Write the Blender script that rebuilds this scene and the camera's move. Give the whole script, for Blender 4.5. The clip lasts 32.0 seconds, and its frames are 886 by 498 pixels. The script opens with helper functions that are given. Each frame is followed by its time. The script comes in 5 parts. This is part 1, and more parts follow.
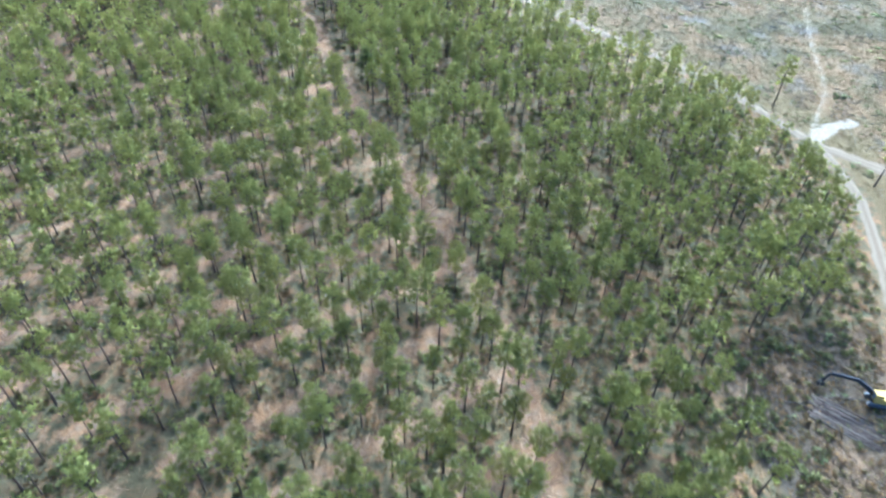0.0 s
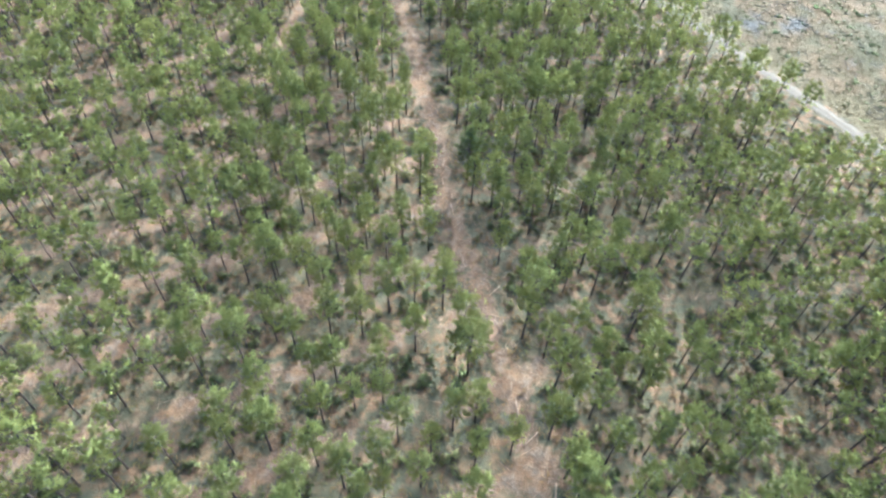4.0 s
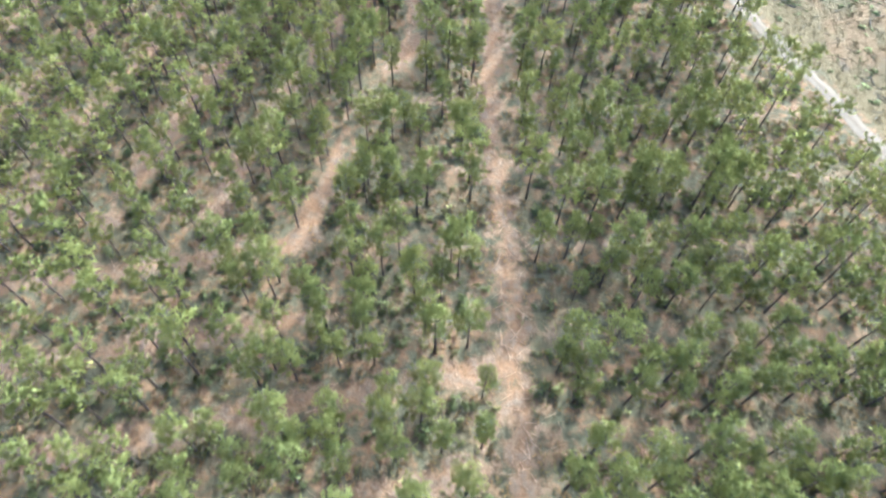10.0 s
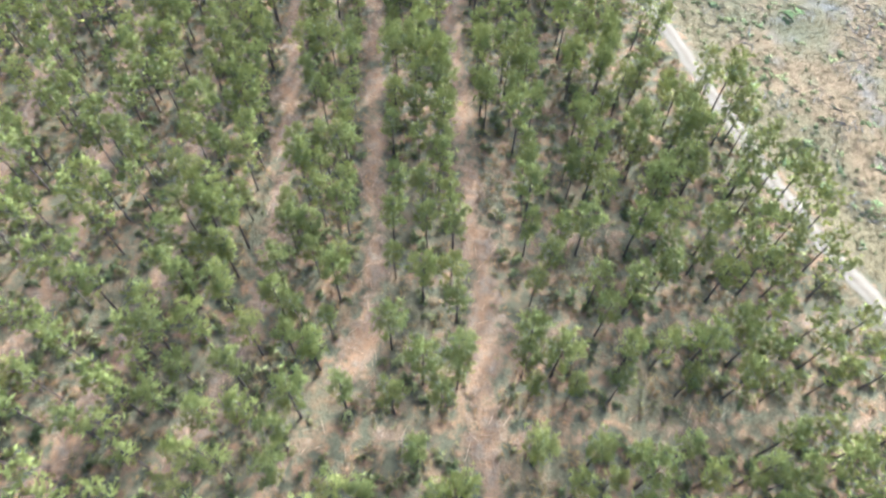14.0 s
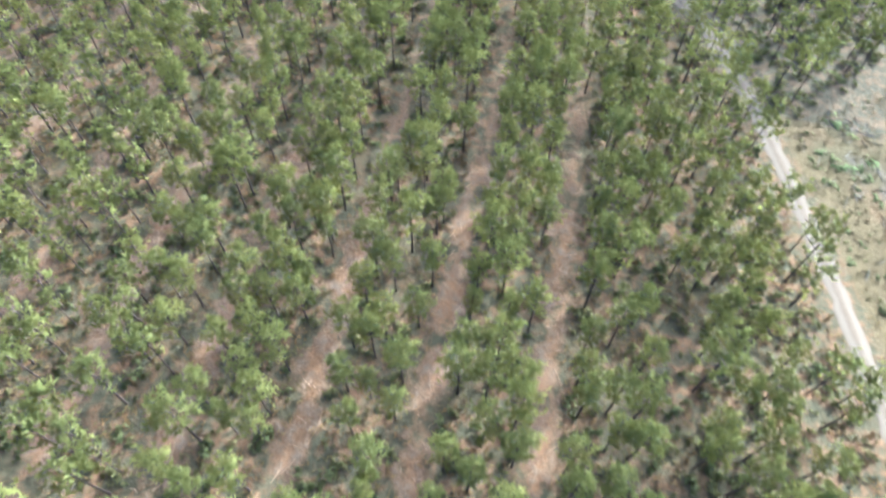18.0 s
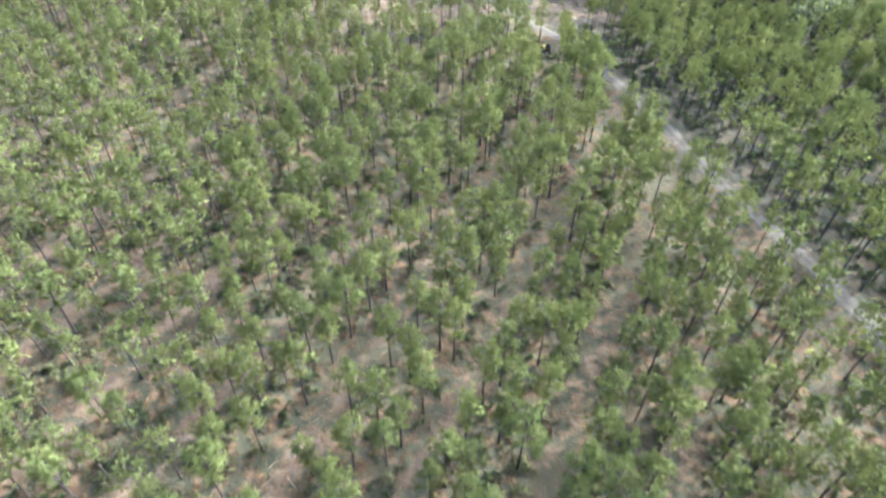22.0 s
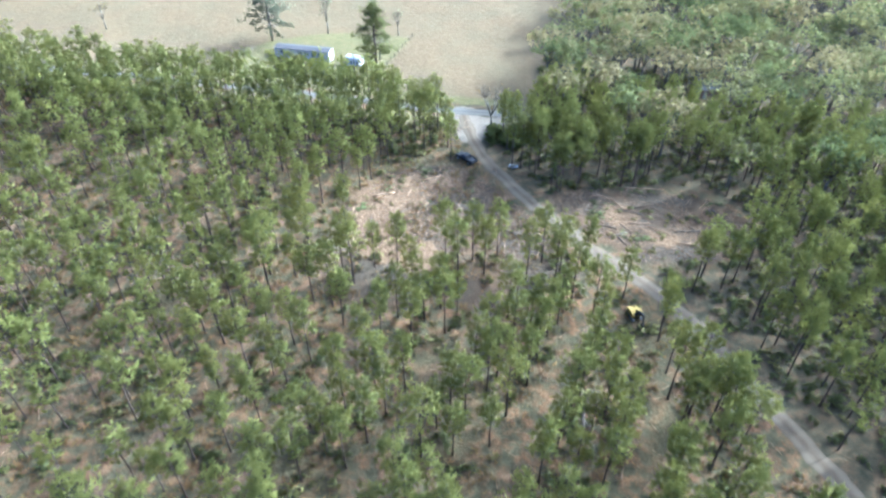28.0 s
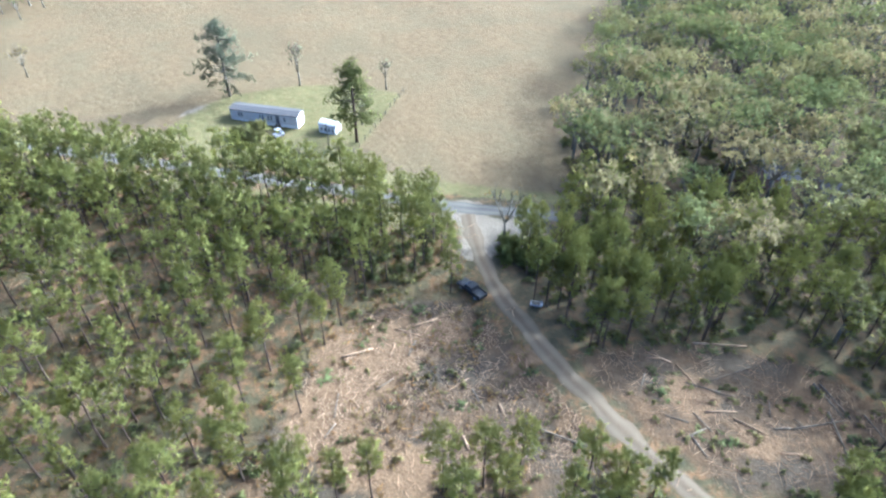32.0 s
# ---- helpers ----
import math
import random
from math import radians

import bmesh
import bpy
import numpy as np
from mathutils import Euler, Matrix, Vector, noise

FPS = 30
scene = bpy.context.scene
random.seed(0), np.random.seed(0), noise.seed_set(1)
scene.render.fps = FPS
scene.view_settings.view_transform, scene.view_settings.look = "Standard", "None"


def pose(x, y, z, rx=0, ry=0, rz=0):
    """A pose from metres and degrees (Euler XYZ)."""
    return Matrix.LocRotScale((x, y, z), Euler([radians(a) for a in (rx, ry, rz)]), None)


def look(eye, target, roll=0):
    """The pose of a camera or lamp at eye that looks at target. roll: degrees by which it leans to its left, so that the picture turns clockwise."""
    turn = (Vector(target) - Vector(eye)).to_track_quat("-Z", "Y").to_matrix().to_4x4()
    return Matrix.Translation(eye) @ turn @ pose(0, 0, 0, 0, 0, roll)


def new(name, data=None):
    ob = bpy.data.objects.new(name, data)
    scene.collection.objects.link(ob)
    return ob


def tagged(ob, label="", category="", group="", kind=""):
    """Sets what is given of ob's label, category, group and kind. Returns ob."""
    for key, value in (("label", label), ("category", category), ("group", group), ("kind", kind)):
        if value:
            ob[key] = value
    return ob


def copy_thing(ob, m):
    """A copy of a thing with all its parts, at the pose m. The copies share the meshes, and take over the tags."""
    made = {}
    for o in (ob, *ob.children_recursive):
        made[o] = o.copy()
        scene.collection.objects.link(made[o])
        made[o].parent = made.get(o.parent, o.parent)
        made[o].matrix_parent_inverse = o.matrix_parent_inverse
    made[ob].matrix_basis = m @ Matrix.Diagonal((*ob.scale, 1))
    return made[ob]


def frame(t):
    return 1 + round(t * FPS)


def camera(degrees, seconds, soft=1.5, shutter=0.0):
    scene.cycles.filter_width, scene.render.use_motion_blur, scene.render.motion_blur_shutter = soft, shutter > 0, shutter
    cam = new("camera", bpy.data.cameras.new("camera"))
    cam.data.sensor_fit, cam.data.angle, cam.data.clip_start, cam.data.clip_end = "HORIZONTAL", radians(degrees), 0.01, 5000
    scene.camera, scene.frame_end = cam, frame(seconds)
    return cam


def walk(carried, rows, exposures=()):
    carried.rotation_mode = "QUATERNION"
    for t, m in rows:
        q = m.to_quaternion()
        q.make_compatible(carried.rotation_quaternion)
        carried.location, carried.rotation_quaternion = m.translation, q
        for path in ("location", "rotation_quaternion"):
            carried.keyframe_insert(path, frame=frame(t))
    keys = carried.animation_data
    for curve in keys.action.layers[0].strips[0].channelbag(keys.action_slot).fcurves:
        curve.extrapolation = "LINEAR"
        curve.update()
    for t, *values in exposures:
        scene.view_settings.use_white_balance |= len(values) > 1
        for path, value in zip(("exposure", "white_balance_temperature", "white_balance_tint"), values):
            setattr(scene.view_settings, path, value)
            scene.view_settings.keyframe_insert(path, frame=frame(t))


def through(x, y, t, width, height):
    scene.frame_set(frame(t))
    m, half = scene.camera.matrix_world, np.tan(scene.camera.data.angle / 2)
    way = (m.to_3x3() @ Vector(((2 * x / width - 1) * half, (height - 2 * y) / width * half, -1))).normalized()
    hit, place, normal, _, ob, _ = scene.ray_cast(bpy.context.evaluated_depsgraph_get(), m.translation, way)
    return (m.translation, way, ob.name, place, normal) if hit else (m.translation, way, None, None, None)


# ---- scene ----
cam = camera(69.9, 32.0, soft=2.35, shutter=0.5)
PATH = [
    (0, (-9.12, -90.56, 87.81), (-5.34, -76.17, 74.45), 2.14),
    (0.5, (-7.02, -81.65, 88.08), (-3.62, -67.21, 74.66), 2.16),
    (1, (-5.23, -72.66, 88.35), (-2.18, -58.20, 74.87), 2.37),
    (1.5, (-3.50, -63.70, 88.47), (-0.83, -49.23, 74.93), 2.39),
    (2, (-2.16, -55.04, 88.53), (0.13, -40.60, 74.89), 2.52),
    (2.5, (-1.21, -46.43, 88.61), (0.69, -32.24, 74.65), 2.70),
    (3, (-0.39, -37.84, 88.65), (1.13, -24.00, 74.28), 2.69),
    (3.5, (0.27, -29.38, 88.58), (1.39, -15.94, 73.81), 2.70),
    (5.5, (0.00, 0.00, 86.58), (0.00, 12.27, 70.78), 2.94),
    (6, (-0.37, 8.14, 86.21), (-0.65, 20.18, 70.24), 2.82),
    (6.5, (-0.74, 16.28, 86.21), (-1.30, 28.09, 70.08), 2.71),
    (7, (-1.48, 24.42, 86.21), (-2.28, 36.02, 69.93), 2.75),
    (7.5, (-2.22, 32.19, 85.84), (-3.20, 43.57, 69.42), 2.80),
    (8, (-3.33, 39.96, 85.84), (-4.38, 51.16, 69.30), 2.84),
    (8.5, (-4.07, 48.10, 85.47), (-5.09, 59.13, 68.82), 2.89),
    (9, (-5.18, 55.87, 85.47), (-6.16, 66.73, 68.70), 2.94),
    (9.5, (-5.92, 64.01, 85.10), (-6.92, 74.72, 68.24), 2.79),
    (10, (-6.66, 72.15, 85.10), (-7.66, 82.77, 68.18), 2.63),
    (10.5, (-7.40, 80.29, 84.73), (-8.45, 90.84, 67.77), 2.26),
    (11, (-8.51, 88.06, 84.36), (-9.56, 98.64, 67.42), 2.26),
    (11.5, (-9.25, 95.83, 84.36), (-10.28, 106.35, 67.38), 2.27),
    (12, (-9.99, 103.60, 83.99), (-11.05, 114.15, 67.03), 2.08),
    (12.5, (-10.73, 111.00, 83.99), (-11.74, 121.58, 67.05), 2.07),
    (13, (-11.47, 118.77, 83.99), (-12.05, 129.36, 67.03), 2.08),
    (13.5, (-11.84, 126.54, 83.62), (-12.38, 137.13, 66.66), 1.89),
    (14, (-12.21, 134.31, 83.25), (-12.78, 144.90, 66.29), 1.70),
    (14.5, (-12.21, 141.71, 83.25), (-12.81, 152.29, 66.29), 1.51),
    (16.5, (-14.80, 170.57, 82.14), (-15.78, 181.16, 65.20), 1.69),
    (17, (-15.91, 177.60, 81.77), (-17.60, 188.07, 64.81), 1.70),
    (17.5, (-17.39, 184.26, 81.40), (-20.00, 194.50, 64.42), 1.32),
    (18, (-19.24, 190.92, 81.03), (-22.64, 201.27, 64.26), 1.10),
    (18.5, (-21.46, 197.58, 80.66), (-25.43, 208.13, 64.14), 1.06),
    (19, (-24.05, 203.87, 80.29), (-28.64, 214.63, 64.07), 0.85),
    (19.5, (-26.64, 209.79, 79.92), (-31.87, 220.78, 64.05), 0.82),
    (20, (-29.60, 215.71, 79.55), (-35.42, 226.84, 63.99), 0.64),
    (20.5, (-32.93, 221.26, 79.18), (-39.41, 232.55, 63.99), 0.61),
    (21, (-36.26, 227.18, 78.81), (-43.30, 238.60, 63.97), 0.75),
    (21.5, (-39.96, 233.10, 78.44), (-47.55, 244.62, 63.96), 0.73),
    (22, (-43.66, 238.65, 78.44), (-51.78, 250.29, 64.35), 0.70),
    (22.5, (-47.73, 244.57, 78.07), (-56.33, 256.43, 64.46), 0.55),
    (23, (-51.80, 250.12, 77.70), (-60.89, 262.20, 64.61), 0.40),
    (23.5, (-55.50, 255.30, 77.33), (-64.94, 267.59, 64.69), 0.26),
    (24, (-59.57, 260.85, 76.96), (-69.04, 273.14, 64.35), 0.13),
    (24.5, (-63.27, 266.03, 76.59), (-72.73, 278.31, 63.95), 0.13),
    (25, (-67.34, 271.58, 76.59), (-76.80, 283.83, 63.92), 0.00),
    (25.5, (-71.04, 276.76, 76.22), (-80.50, 289.01, 63.55), 0.00),
    (27.5, (-85.47, 296.00, 75.48), (-94.99, 308.21, 62.81), -0.39),
    (28, (-89.17, 300.81, 75.11), (-98.67, 313.00, 62.42), -0.39),
    (28.5, (-92.87, 305.99, 74.74), (-102.39, 318.20, 62.07), -0.39),
    (29, (-96.57, 310.80, 74.37), (-106.09, 323.01, 61.70), -0.39),
    (29.5, (-100.27, 315.61, 74.37), (-109.77, 327.83, 61.70), -0.26),
    (30, (-103.60, 320.42, 74.00), (-113.10, 332.64, 61.33), -0.26),
    (30.5, (-107.30, 325.23, 73.63), (-116.78, 337.46, 60.96), -0.13),
    (31, (-111.00, 330.04, 73.26), (-120.48, 342.27, 60.59), -0.13),
    (31.5, (-114.33, 334.11, 72.89), (-123.83, 346.36, 60.25), -0.13),
    (32, (-117.66, 337.81, 72.52), (-127.07, 349.99, 59.74), 0.00),
]
walk(cam, [(t, look(eye, target, roll)) for t, eye, target, roll in PATH], exposures=[(0, 2.88, 3960, 2), (6, 3.08, 4180, 4), (20, 3.16, 4220, 7), (26, 3.03, 4010, 4), (32, 2.62, 4230, 6)])

# ---- light: a low hazy sun ahead of the flight, a bright milky sky ----
SUN_YAW, SUN_HEIGHT = 25.5, 32.0          # degrees east of +y, degrees above the horizon
world = bpy.data.worlds.new("sky")
scene.world = world
world.use_nodes = True
wn = world.node_tree.nodes
sky = wn.new("ShaderNodeTexSky")
sky.sky_type = "NISHITA"
sky.sun_disc = False
sky.sun_elevation = radians(SUN_HEIGHT)
sky.sun_rotation = radians(SUN_YAW)
sky.air_density, sky.dust_density, sky.ozone_density = 0.6, 9.0, 1.0
world.node_tree.links.new(sky.outputs[0], wn["Background"].inputs[0])
wn["Background"].inputs[1].default_value = 0.18
sun_data = bpy.data.lights.new("sun", "SUN")
sun_data.energy, sun_data.angle, sun_data.color = 2.65, radians(1.8), (1.0, 0.9, 0.76)
sun = new("sun", sun_data)
sa, se = radians(SUN_YAW), radians(SUN_HEIGHT)
sun.matrix_world = look((0, 0, 200), (-math.sin(sa) * math.cos(se) * 50, -math.cos(sa) * math.cos(se) * 50, 200 - math.sin(se) * 50))

# ---- plan, in metres ----
ROAD = [(84, -46), (96, -32), (107, -14), (116, 2), (121, 22), (116, 46), (107, 74), (95, 98), (86.5, 114), (77, 133), (69.5, 147), (62, 161), (56, 173),
        (48, 186), (40, 202), (33.5, 220), (28.7, 233), (23, 249), (17, 265), (11.5, 278), (5, 293), (-3, 306), (-11, 316.5), (-22, 327), (-34, 337),
        (-47, 345), (-58, 352.5), (-74.5, 365.5), (-88, 374), (-101.5, 383), (-112, 387), (-128.5, 391.3), (-143.5, 397), (-155.5, 402.8),
        (-163, 408), (-169, 413.5), (-174, 418.5)]
HIGHWAY = [(-640, 195), (-380, 322), (-300, 362), (-262, 380.5), (-232, 394.5), (-210, 404.2), (-195, 410.5), (-176, 419), (-163.5, 426), (-130, 443), (40, 530)]
PAVED = HIGHWAY[:9] + [(-158.5, 428.7)]
TRACK = [(17, -80), (20, -51), (22, -28), (19.8, -10), (17.8, 4), (16.3, 20), (12, 42), (8.4, 56), (6, 72), (4.5, 86), (0.5, 111), (-3, 135), (-7, 157), (-9, 190)]
SIDE_ROAD = [(120.5, 24), (126, 18), (132, 10.5), (140, 2), (154, -10)]
TURNOUT = [(123, 27), (131, 31.5), (139, 32.5)]
FIELD_PATH = [(122, 28), (127, 33), (139.8, 45), (148.3, 57), (164, 83), (180, 108)]
DRIVE = [(-247, 388), (-249.8, 395), (-249.8, 399.4), (-250.1, 405.6), (-251.2, 411.9), (-250.2, 416.1), (-249.8, 419)]
GRAVEL = [(-229, 397), (-228.4, 403), (-228.4, 408)]
LAWN = [(-247, 399), (-252, 412), (-250, 423), (-244, 434), (-238, 441), (-226, 447), (-217, 449), (-204.5, 415), (-216, 406), (-229, 400)]
CLEAR_A = [(-171, 375), (-172, 386), (-167, 394), (-160, 399), (-142, 393.5), (-127, 387), (-131, 380), (-147, 371), (-163, 362)]
CLEAR_B = [(-141, 399), (-133, 409), (-119, 417), (-111, 420), (-99, 416), (-103, 400), (-114, 391), (-128, 393)]
CHIPS = [(-165.0, 380.0, 8.0), (-161.5, 369.0, 6.0), (-155.0, 367.0, 5.0), (-148.0, 368.5, 5.0), (-158.5, 391.0, 3.5), (-146.5, 394.0, 2.5), (-124.0, 403.0, 4.0), (-114.0, 401.0, 3.0), (68.5, -37.5, 2.6), (57.0, -51.0, 2.5), (66.5, -56.0, 2.0)]
SPARSE = [(-171, 375), (-127, 387), (-118, 384), (-128, 366), (-150, 350), (-166, 352)]
YARD = [(58, -31), (72, -30), (90, -33), (100, -60), (80, -90), (50, -80), (53, -58), (52, -45)]
FIELD_EDGE = [(-158, 432), (-163, 438), (-172, 455), (-185, 494), (-197, 534), (-225, 640)]
PLANTATION = [(60, -70), (-46, -70), (-62, -30), (-78, 15), (-102, 100), (-142, 195), (-144, 245), (-200, 280), (-380, 345), (-372, 324), (-300, 358), (-262, 377), (-232, 391), (-197, 406), (-181, 412.5), (-174, 415)]


def near(points, line):
    """The distance of points (n, 2) to a broken line, and the way along it."""
    points, line = np.asarray(points, float), np.asarray(line, float)
    best, along, run = np.full(len(points), 1e9), np.zeros(len(points)), 0.0
    for a, b in zip(line[:-1], line[1:]):
        d = b - a
        size = np.hypot(*d)
        k = np.clip((points - a) @ d / size**2, 0, 1)
        far = np.hypot(*(points - a - k[:, None] * d).T)
        along = np.where(far < best, run + k * size, along)
        best = np.minimum(best, far)
        run += size
    return best, along


def inside(points, ring):
    """Which of the points (n, 2) lie within a ring."""
    x, y = np.asarray(points, float).T
    hit = np.zeros(len(x), bool)
    for (ax, ay), (bx, by) in zip(ring, ring[1:] + ring[:1]):
        cross = (ay > y) != (by > y)
        hit ^= cross & (x < (bx - ax) * (y - ay) / (by - ay + 1e-12) + ax)
    return hit


def depth_in(points, ring):
    """How deep points lie within a ring, in metres (negative outside)."""
    far, _ = near(points, ring + ring[:1])
    return np.where(inside(points, ring), far, -far)


def side_of(points, line, reach=400.0):
    """Positive to the right of a broken line, as one walks along it; its ends run on."""
    line = np.asarray(line, float)
    points = np.asarray(points, float)
    first, last = line[0] - (line[1] - line[0]) * reach, line[-1] + (line[-1] - line[-2]) * reach
    line = np.vstack([first, line, last])
    best, out = np.full(len(points), 1e18), np.zeros(len(points))
    for a, b in zip(line[:-1], line[1:]):
        d = b - a
        k = np.clip((points - a) @ d / (d @ d), 0, 1)
        off = points - a - k[:, None] * d
        far = (off**2).sum(1)
        cross = d[1] * off[:, 0] - d[0] * off[:, 1]
        out = np.where(far < best, np.sign(cross) * np.sqrt(far), out)
        best = np.minimum(best, far)
    return out


def wave(x, y, size, seed=0):
    """A smooth random field of about -1 to 1 with lumps of the given size."""
    r = np.random.default_rng(seed)
    out = 0
    for _ in range(7):
        a, p, k = r.uniform(0, 6.283), r.uniform(0, 6.283), r.uniform(0.6, 1.6) * 6.283 / size
        out = out + np.sin((x * math.cos(a) + y * math.sin(a)) * k + p)
    return out / 3.0


def rise(x, y):
    """The height of the ground."""
    return 0.12 * wave(x, y, 9, 3) + 0.35 * wave(x, y, 60, 4) - 0.3


# ---- mesh helpers ----
def mesh_of(name, verts, faces, materials=(), slots=None, smooth=False, attributes=(), outward=None):
    """A mesh from arrays: verts (n, 3), faces (m, 3 or 4)."""
    verts, faces = np.asarray(verts, np.float32), np.asarray(faces, np.int32)
    me = bpy.data.meshes.new(name)
    k = faces.shape[1]
    me.vertices.add(len(verts))
    me.vertices.foreach_set("co", verts.ravel())
    me.loops.add(faces.size)
    me.loops.foreach_set("vertex_index", faces.ravel())
    me.polygons.add(len(faces))
    me.polygons.foreach_set("loop_start", np.arange(0, faces.size, k, dtype=np.int32))
    me.polygons.foreach_set("loop_total", np.full(len(faces), k, np.int32))
    if slots is not None:
        me.polygons.foreach_set("material_index", np.asarray(slots, np.int32))
    me.polygons.foreach_set("use_smooth", np.full(len(faces), smooth))
    for material in materials:
        me.materials.append(material)
    for key, values in attributes:
        me.attributes.new(key, "FLOAT", "POINT").data.foreach_set("value", np.asarray(values, np.float32))
    if outward is not None:
        o = outward / (np.linalg.norm(outward, axis=1)[:, None] + 1e-6)
        me.attributes.new("outward", "FLOAT_VECTOR", "POINT").data.foreach_set("vector", o.astype(np.float32).ravel())
    me.update(calc_edges=True)
    return me


def from_bm(name, bm, *materials):
    me = bpy.data.meshes.new(name)
    bm.to_mesh(me)
    bm.free()
    for material in materials:
        me.materials.append(material)
    return me


def part(name, mesh, parent, label="", at=None):
    """One mesh object under a thing or a part."""
    ob = new(name, mesh)
    ob.parent = parent
    if at is not None:
        ob.matrix_local = at
    return tagged(ob, label)


def box(bm, x0, y0, z0, x1, y1, z1, bevel=0.0):
    made = bmesh.ops.create_cube(bm, size=1, matrix=Matrix.Translation(((x0 + x1) / 2, (y0 + y1) / 2, (z0 + z1) / 2)) @ Matrix.Diagonal((x1 - x0, y1 - y0, z1 - z0, 1)))
    if bevel:
        edges = list({e for v in made["verts"] for e in v.link_edges})
        bmesh.ops.bevel(bm, geom=edges, offset=bevel, segments=2, affect="EDGES", profile=0.6)


def box_mesh(name, size, material, bevel=0.0):
    """A box that stands on the origin: (x0, y0, z0, x1, y1, z1)."""
    bm = bmesh.new()
    box(bm, *size, bevel=bevel)
    return from_bm(name, bm, material)


def tube(points, radii, sides=6):
    """Verts and triangles of a tapered, bent rod with closed ends."""
    points = np.asarray(points, float)
    rings = []
    for i, p in enumerate(points):
        d = points[min(i + 1, len(points) - 1)] - points[max(i - 1, 0)]
        d = d / (np.linalg.norm(d) + 1e-9)
        a = np.cross(d, (0.3, 0.9, 0.2) if abs(d[2]) > 0.8 else (0, 0, 1))
        a /= np.linalg.norm(a)
        b = np.cross(d, a)
        ang = np.arange(sides) * 2 * np.pi / sides
        rings.append(p + radii[i] * (np.cos(ang)[:, None] * a + np.sin(ang)[:, None] * b))
    v = np.vstack(rings + [points[:1], points[-1:]])
    f, n = [], len(points)
    for i in range(n - 1):
        for j in range(sides):
            a, b = i * sides + j, i * sides + (j + 1) % sides
            f += [(a, b, b + sides), (a, b + sides, a + sides)]
    for j in range(sides):
        f += [(n * sides, (j + 1) % sides, j), (n * sides + 1, (n - 1) * sides + j, (n - 1) * sides + (j + 1) % sides)]
    return v, np.array(f)


def gather(pieces):
    """One (verts, faces) from several."""
    vs, fs, n = [], [], 0
    for v, f in pieces:
        vs.append(v)
        fs.append(np.asarray(f) + n)
        n += len(v)
    return np.vstack(vs), np.vstack(fs)


# ---- materials ----
def material(name):
    m = bpy.data.materials.new(name)
    m.use_nodes = True
    t = m.node_tree
    return m, t.nodes, t.links, t.nodes["Principled BSDF"]


def ramp(nodes, links, fac, stops):
    r = nodes.new("ShaderNodeValToRGB")
    e = r.color_ramp.elements
    while len(e) < len(stops):
        e.new(0.5)
    for i, (at, c) in enumerate(stops):
        e[i].position, e[i].color = at, (*c, 1)
    links.new(fac, r.inputs[0])
    return r.outputs[0]


def grain(nodes, links, scale, detail=4.0, rough=0.6, coords=None, stretch=None):
    n = nodes.new("ShaderNodeTexNoise")
    n.inputs["Scale"].default_value, n.inputs["Detail"].default_value, n.inputs["Roughness"].default_value = scale, detail, rough
    if coords is None:
        coords = nodes.new("ShaderNodeTexCoord").outputs["Object"]
    if stretch:
        m = nodes.new("ShaderNodeMapping")
        m.inputs["Scale"].default_value = stretch
        links.new(coords, m.inputs[0])
        coords = m.outputs[0]
    links.new(coords, n.inputs["Vector"])
    return n.outputs["Fac"]


def mixed(nodes, links, fac, a, b, kind="MIX"):
    m = nodes.new("ShaderNodeMix")
    m.data_type, m.blend_type = "RGBA", kind
    for socket, value in ((m.inputs[0], fac), (m.inputs[6], a), (m.inputs[7], b)):
        if isinstance(value, (int, float)):
            socket.default_value = value
        elif isinstance(value, tuple):
            socket.default_value = (*value, 1)
        else:
            links.new(value, socket)
    return m.outputs[2]


def calc(nodes, links, kind, a, b=None, c=None, clamp=False):
    m = nodes.new("ShaderNodeMath")
    m.operation, m.use_clamp = kind, clamp
    for i, value in enumerate((a, b, c)):
        if value is None:
            continue
        if isinstance(value, (int, float)):
            m.inputs[i].default_value = value
        else:
            links.new(value, m.inputs[i])
    return m.outputs[0]


def bumped(nodes, links, bsdf, height, strength, distance=0.05):
    b = nodes.new("ShaderNodeBump")
    b.inputs["Strength"].default_value, b.inputs["Distance"].default_value = strength, distance
    links.new(height, b.inputs["Height"])
    links.new(b.outputs[0], bsdf.inputs["Normal"])


def plain(name, color, rough=0.7, metal=0.0, vary=0.18, scale=2.0, bump=0.2, gloss=0.25):
    """Paint, metal or plastic with worn, dusty patches at two scales."""
    m, n, l, b = material(name)
    big, small = grain(n, l, scale), grain(n, l, scale * 9)
    dark = tuple(c * (1 - vary) for c in color)
    light = tuple(min(1, c * (1 + vary) + 0.01) for c in color)
    base = mixed(n, l, big, dark, light)
    base = mixed(n, l, calc(n, l, "MULTIPLY", small, vary), base, (0.3, 0.26, 0.2))
    l.new(base, b.inputs["Base Color"])
    b.inputs["Metallic"].default_value = metal
    l.new(calc(n, l, "MULTIPLY_ADD", small, 0.2, rough - 0.1), b.inputs["Roughness"])
    b.inputs["Specular IOR Level"].default_value = gloss
    bumped(n, l, b, small, bump, 0.01)
    return m


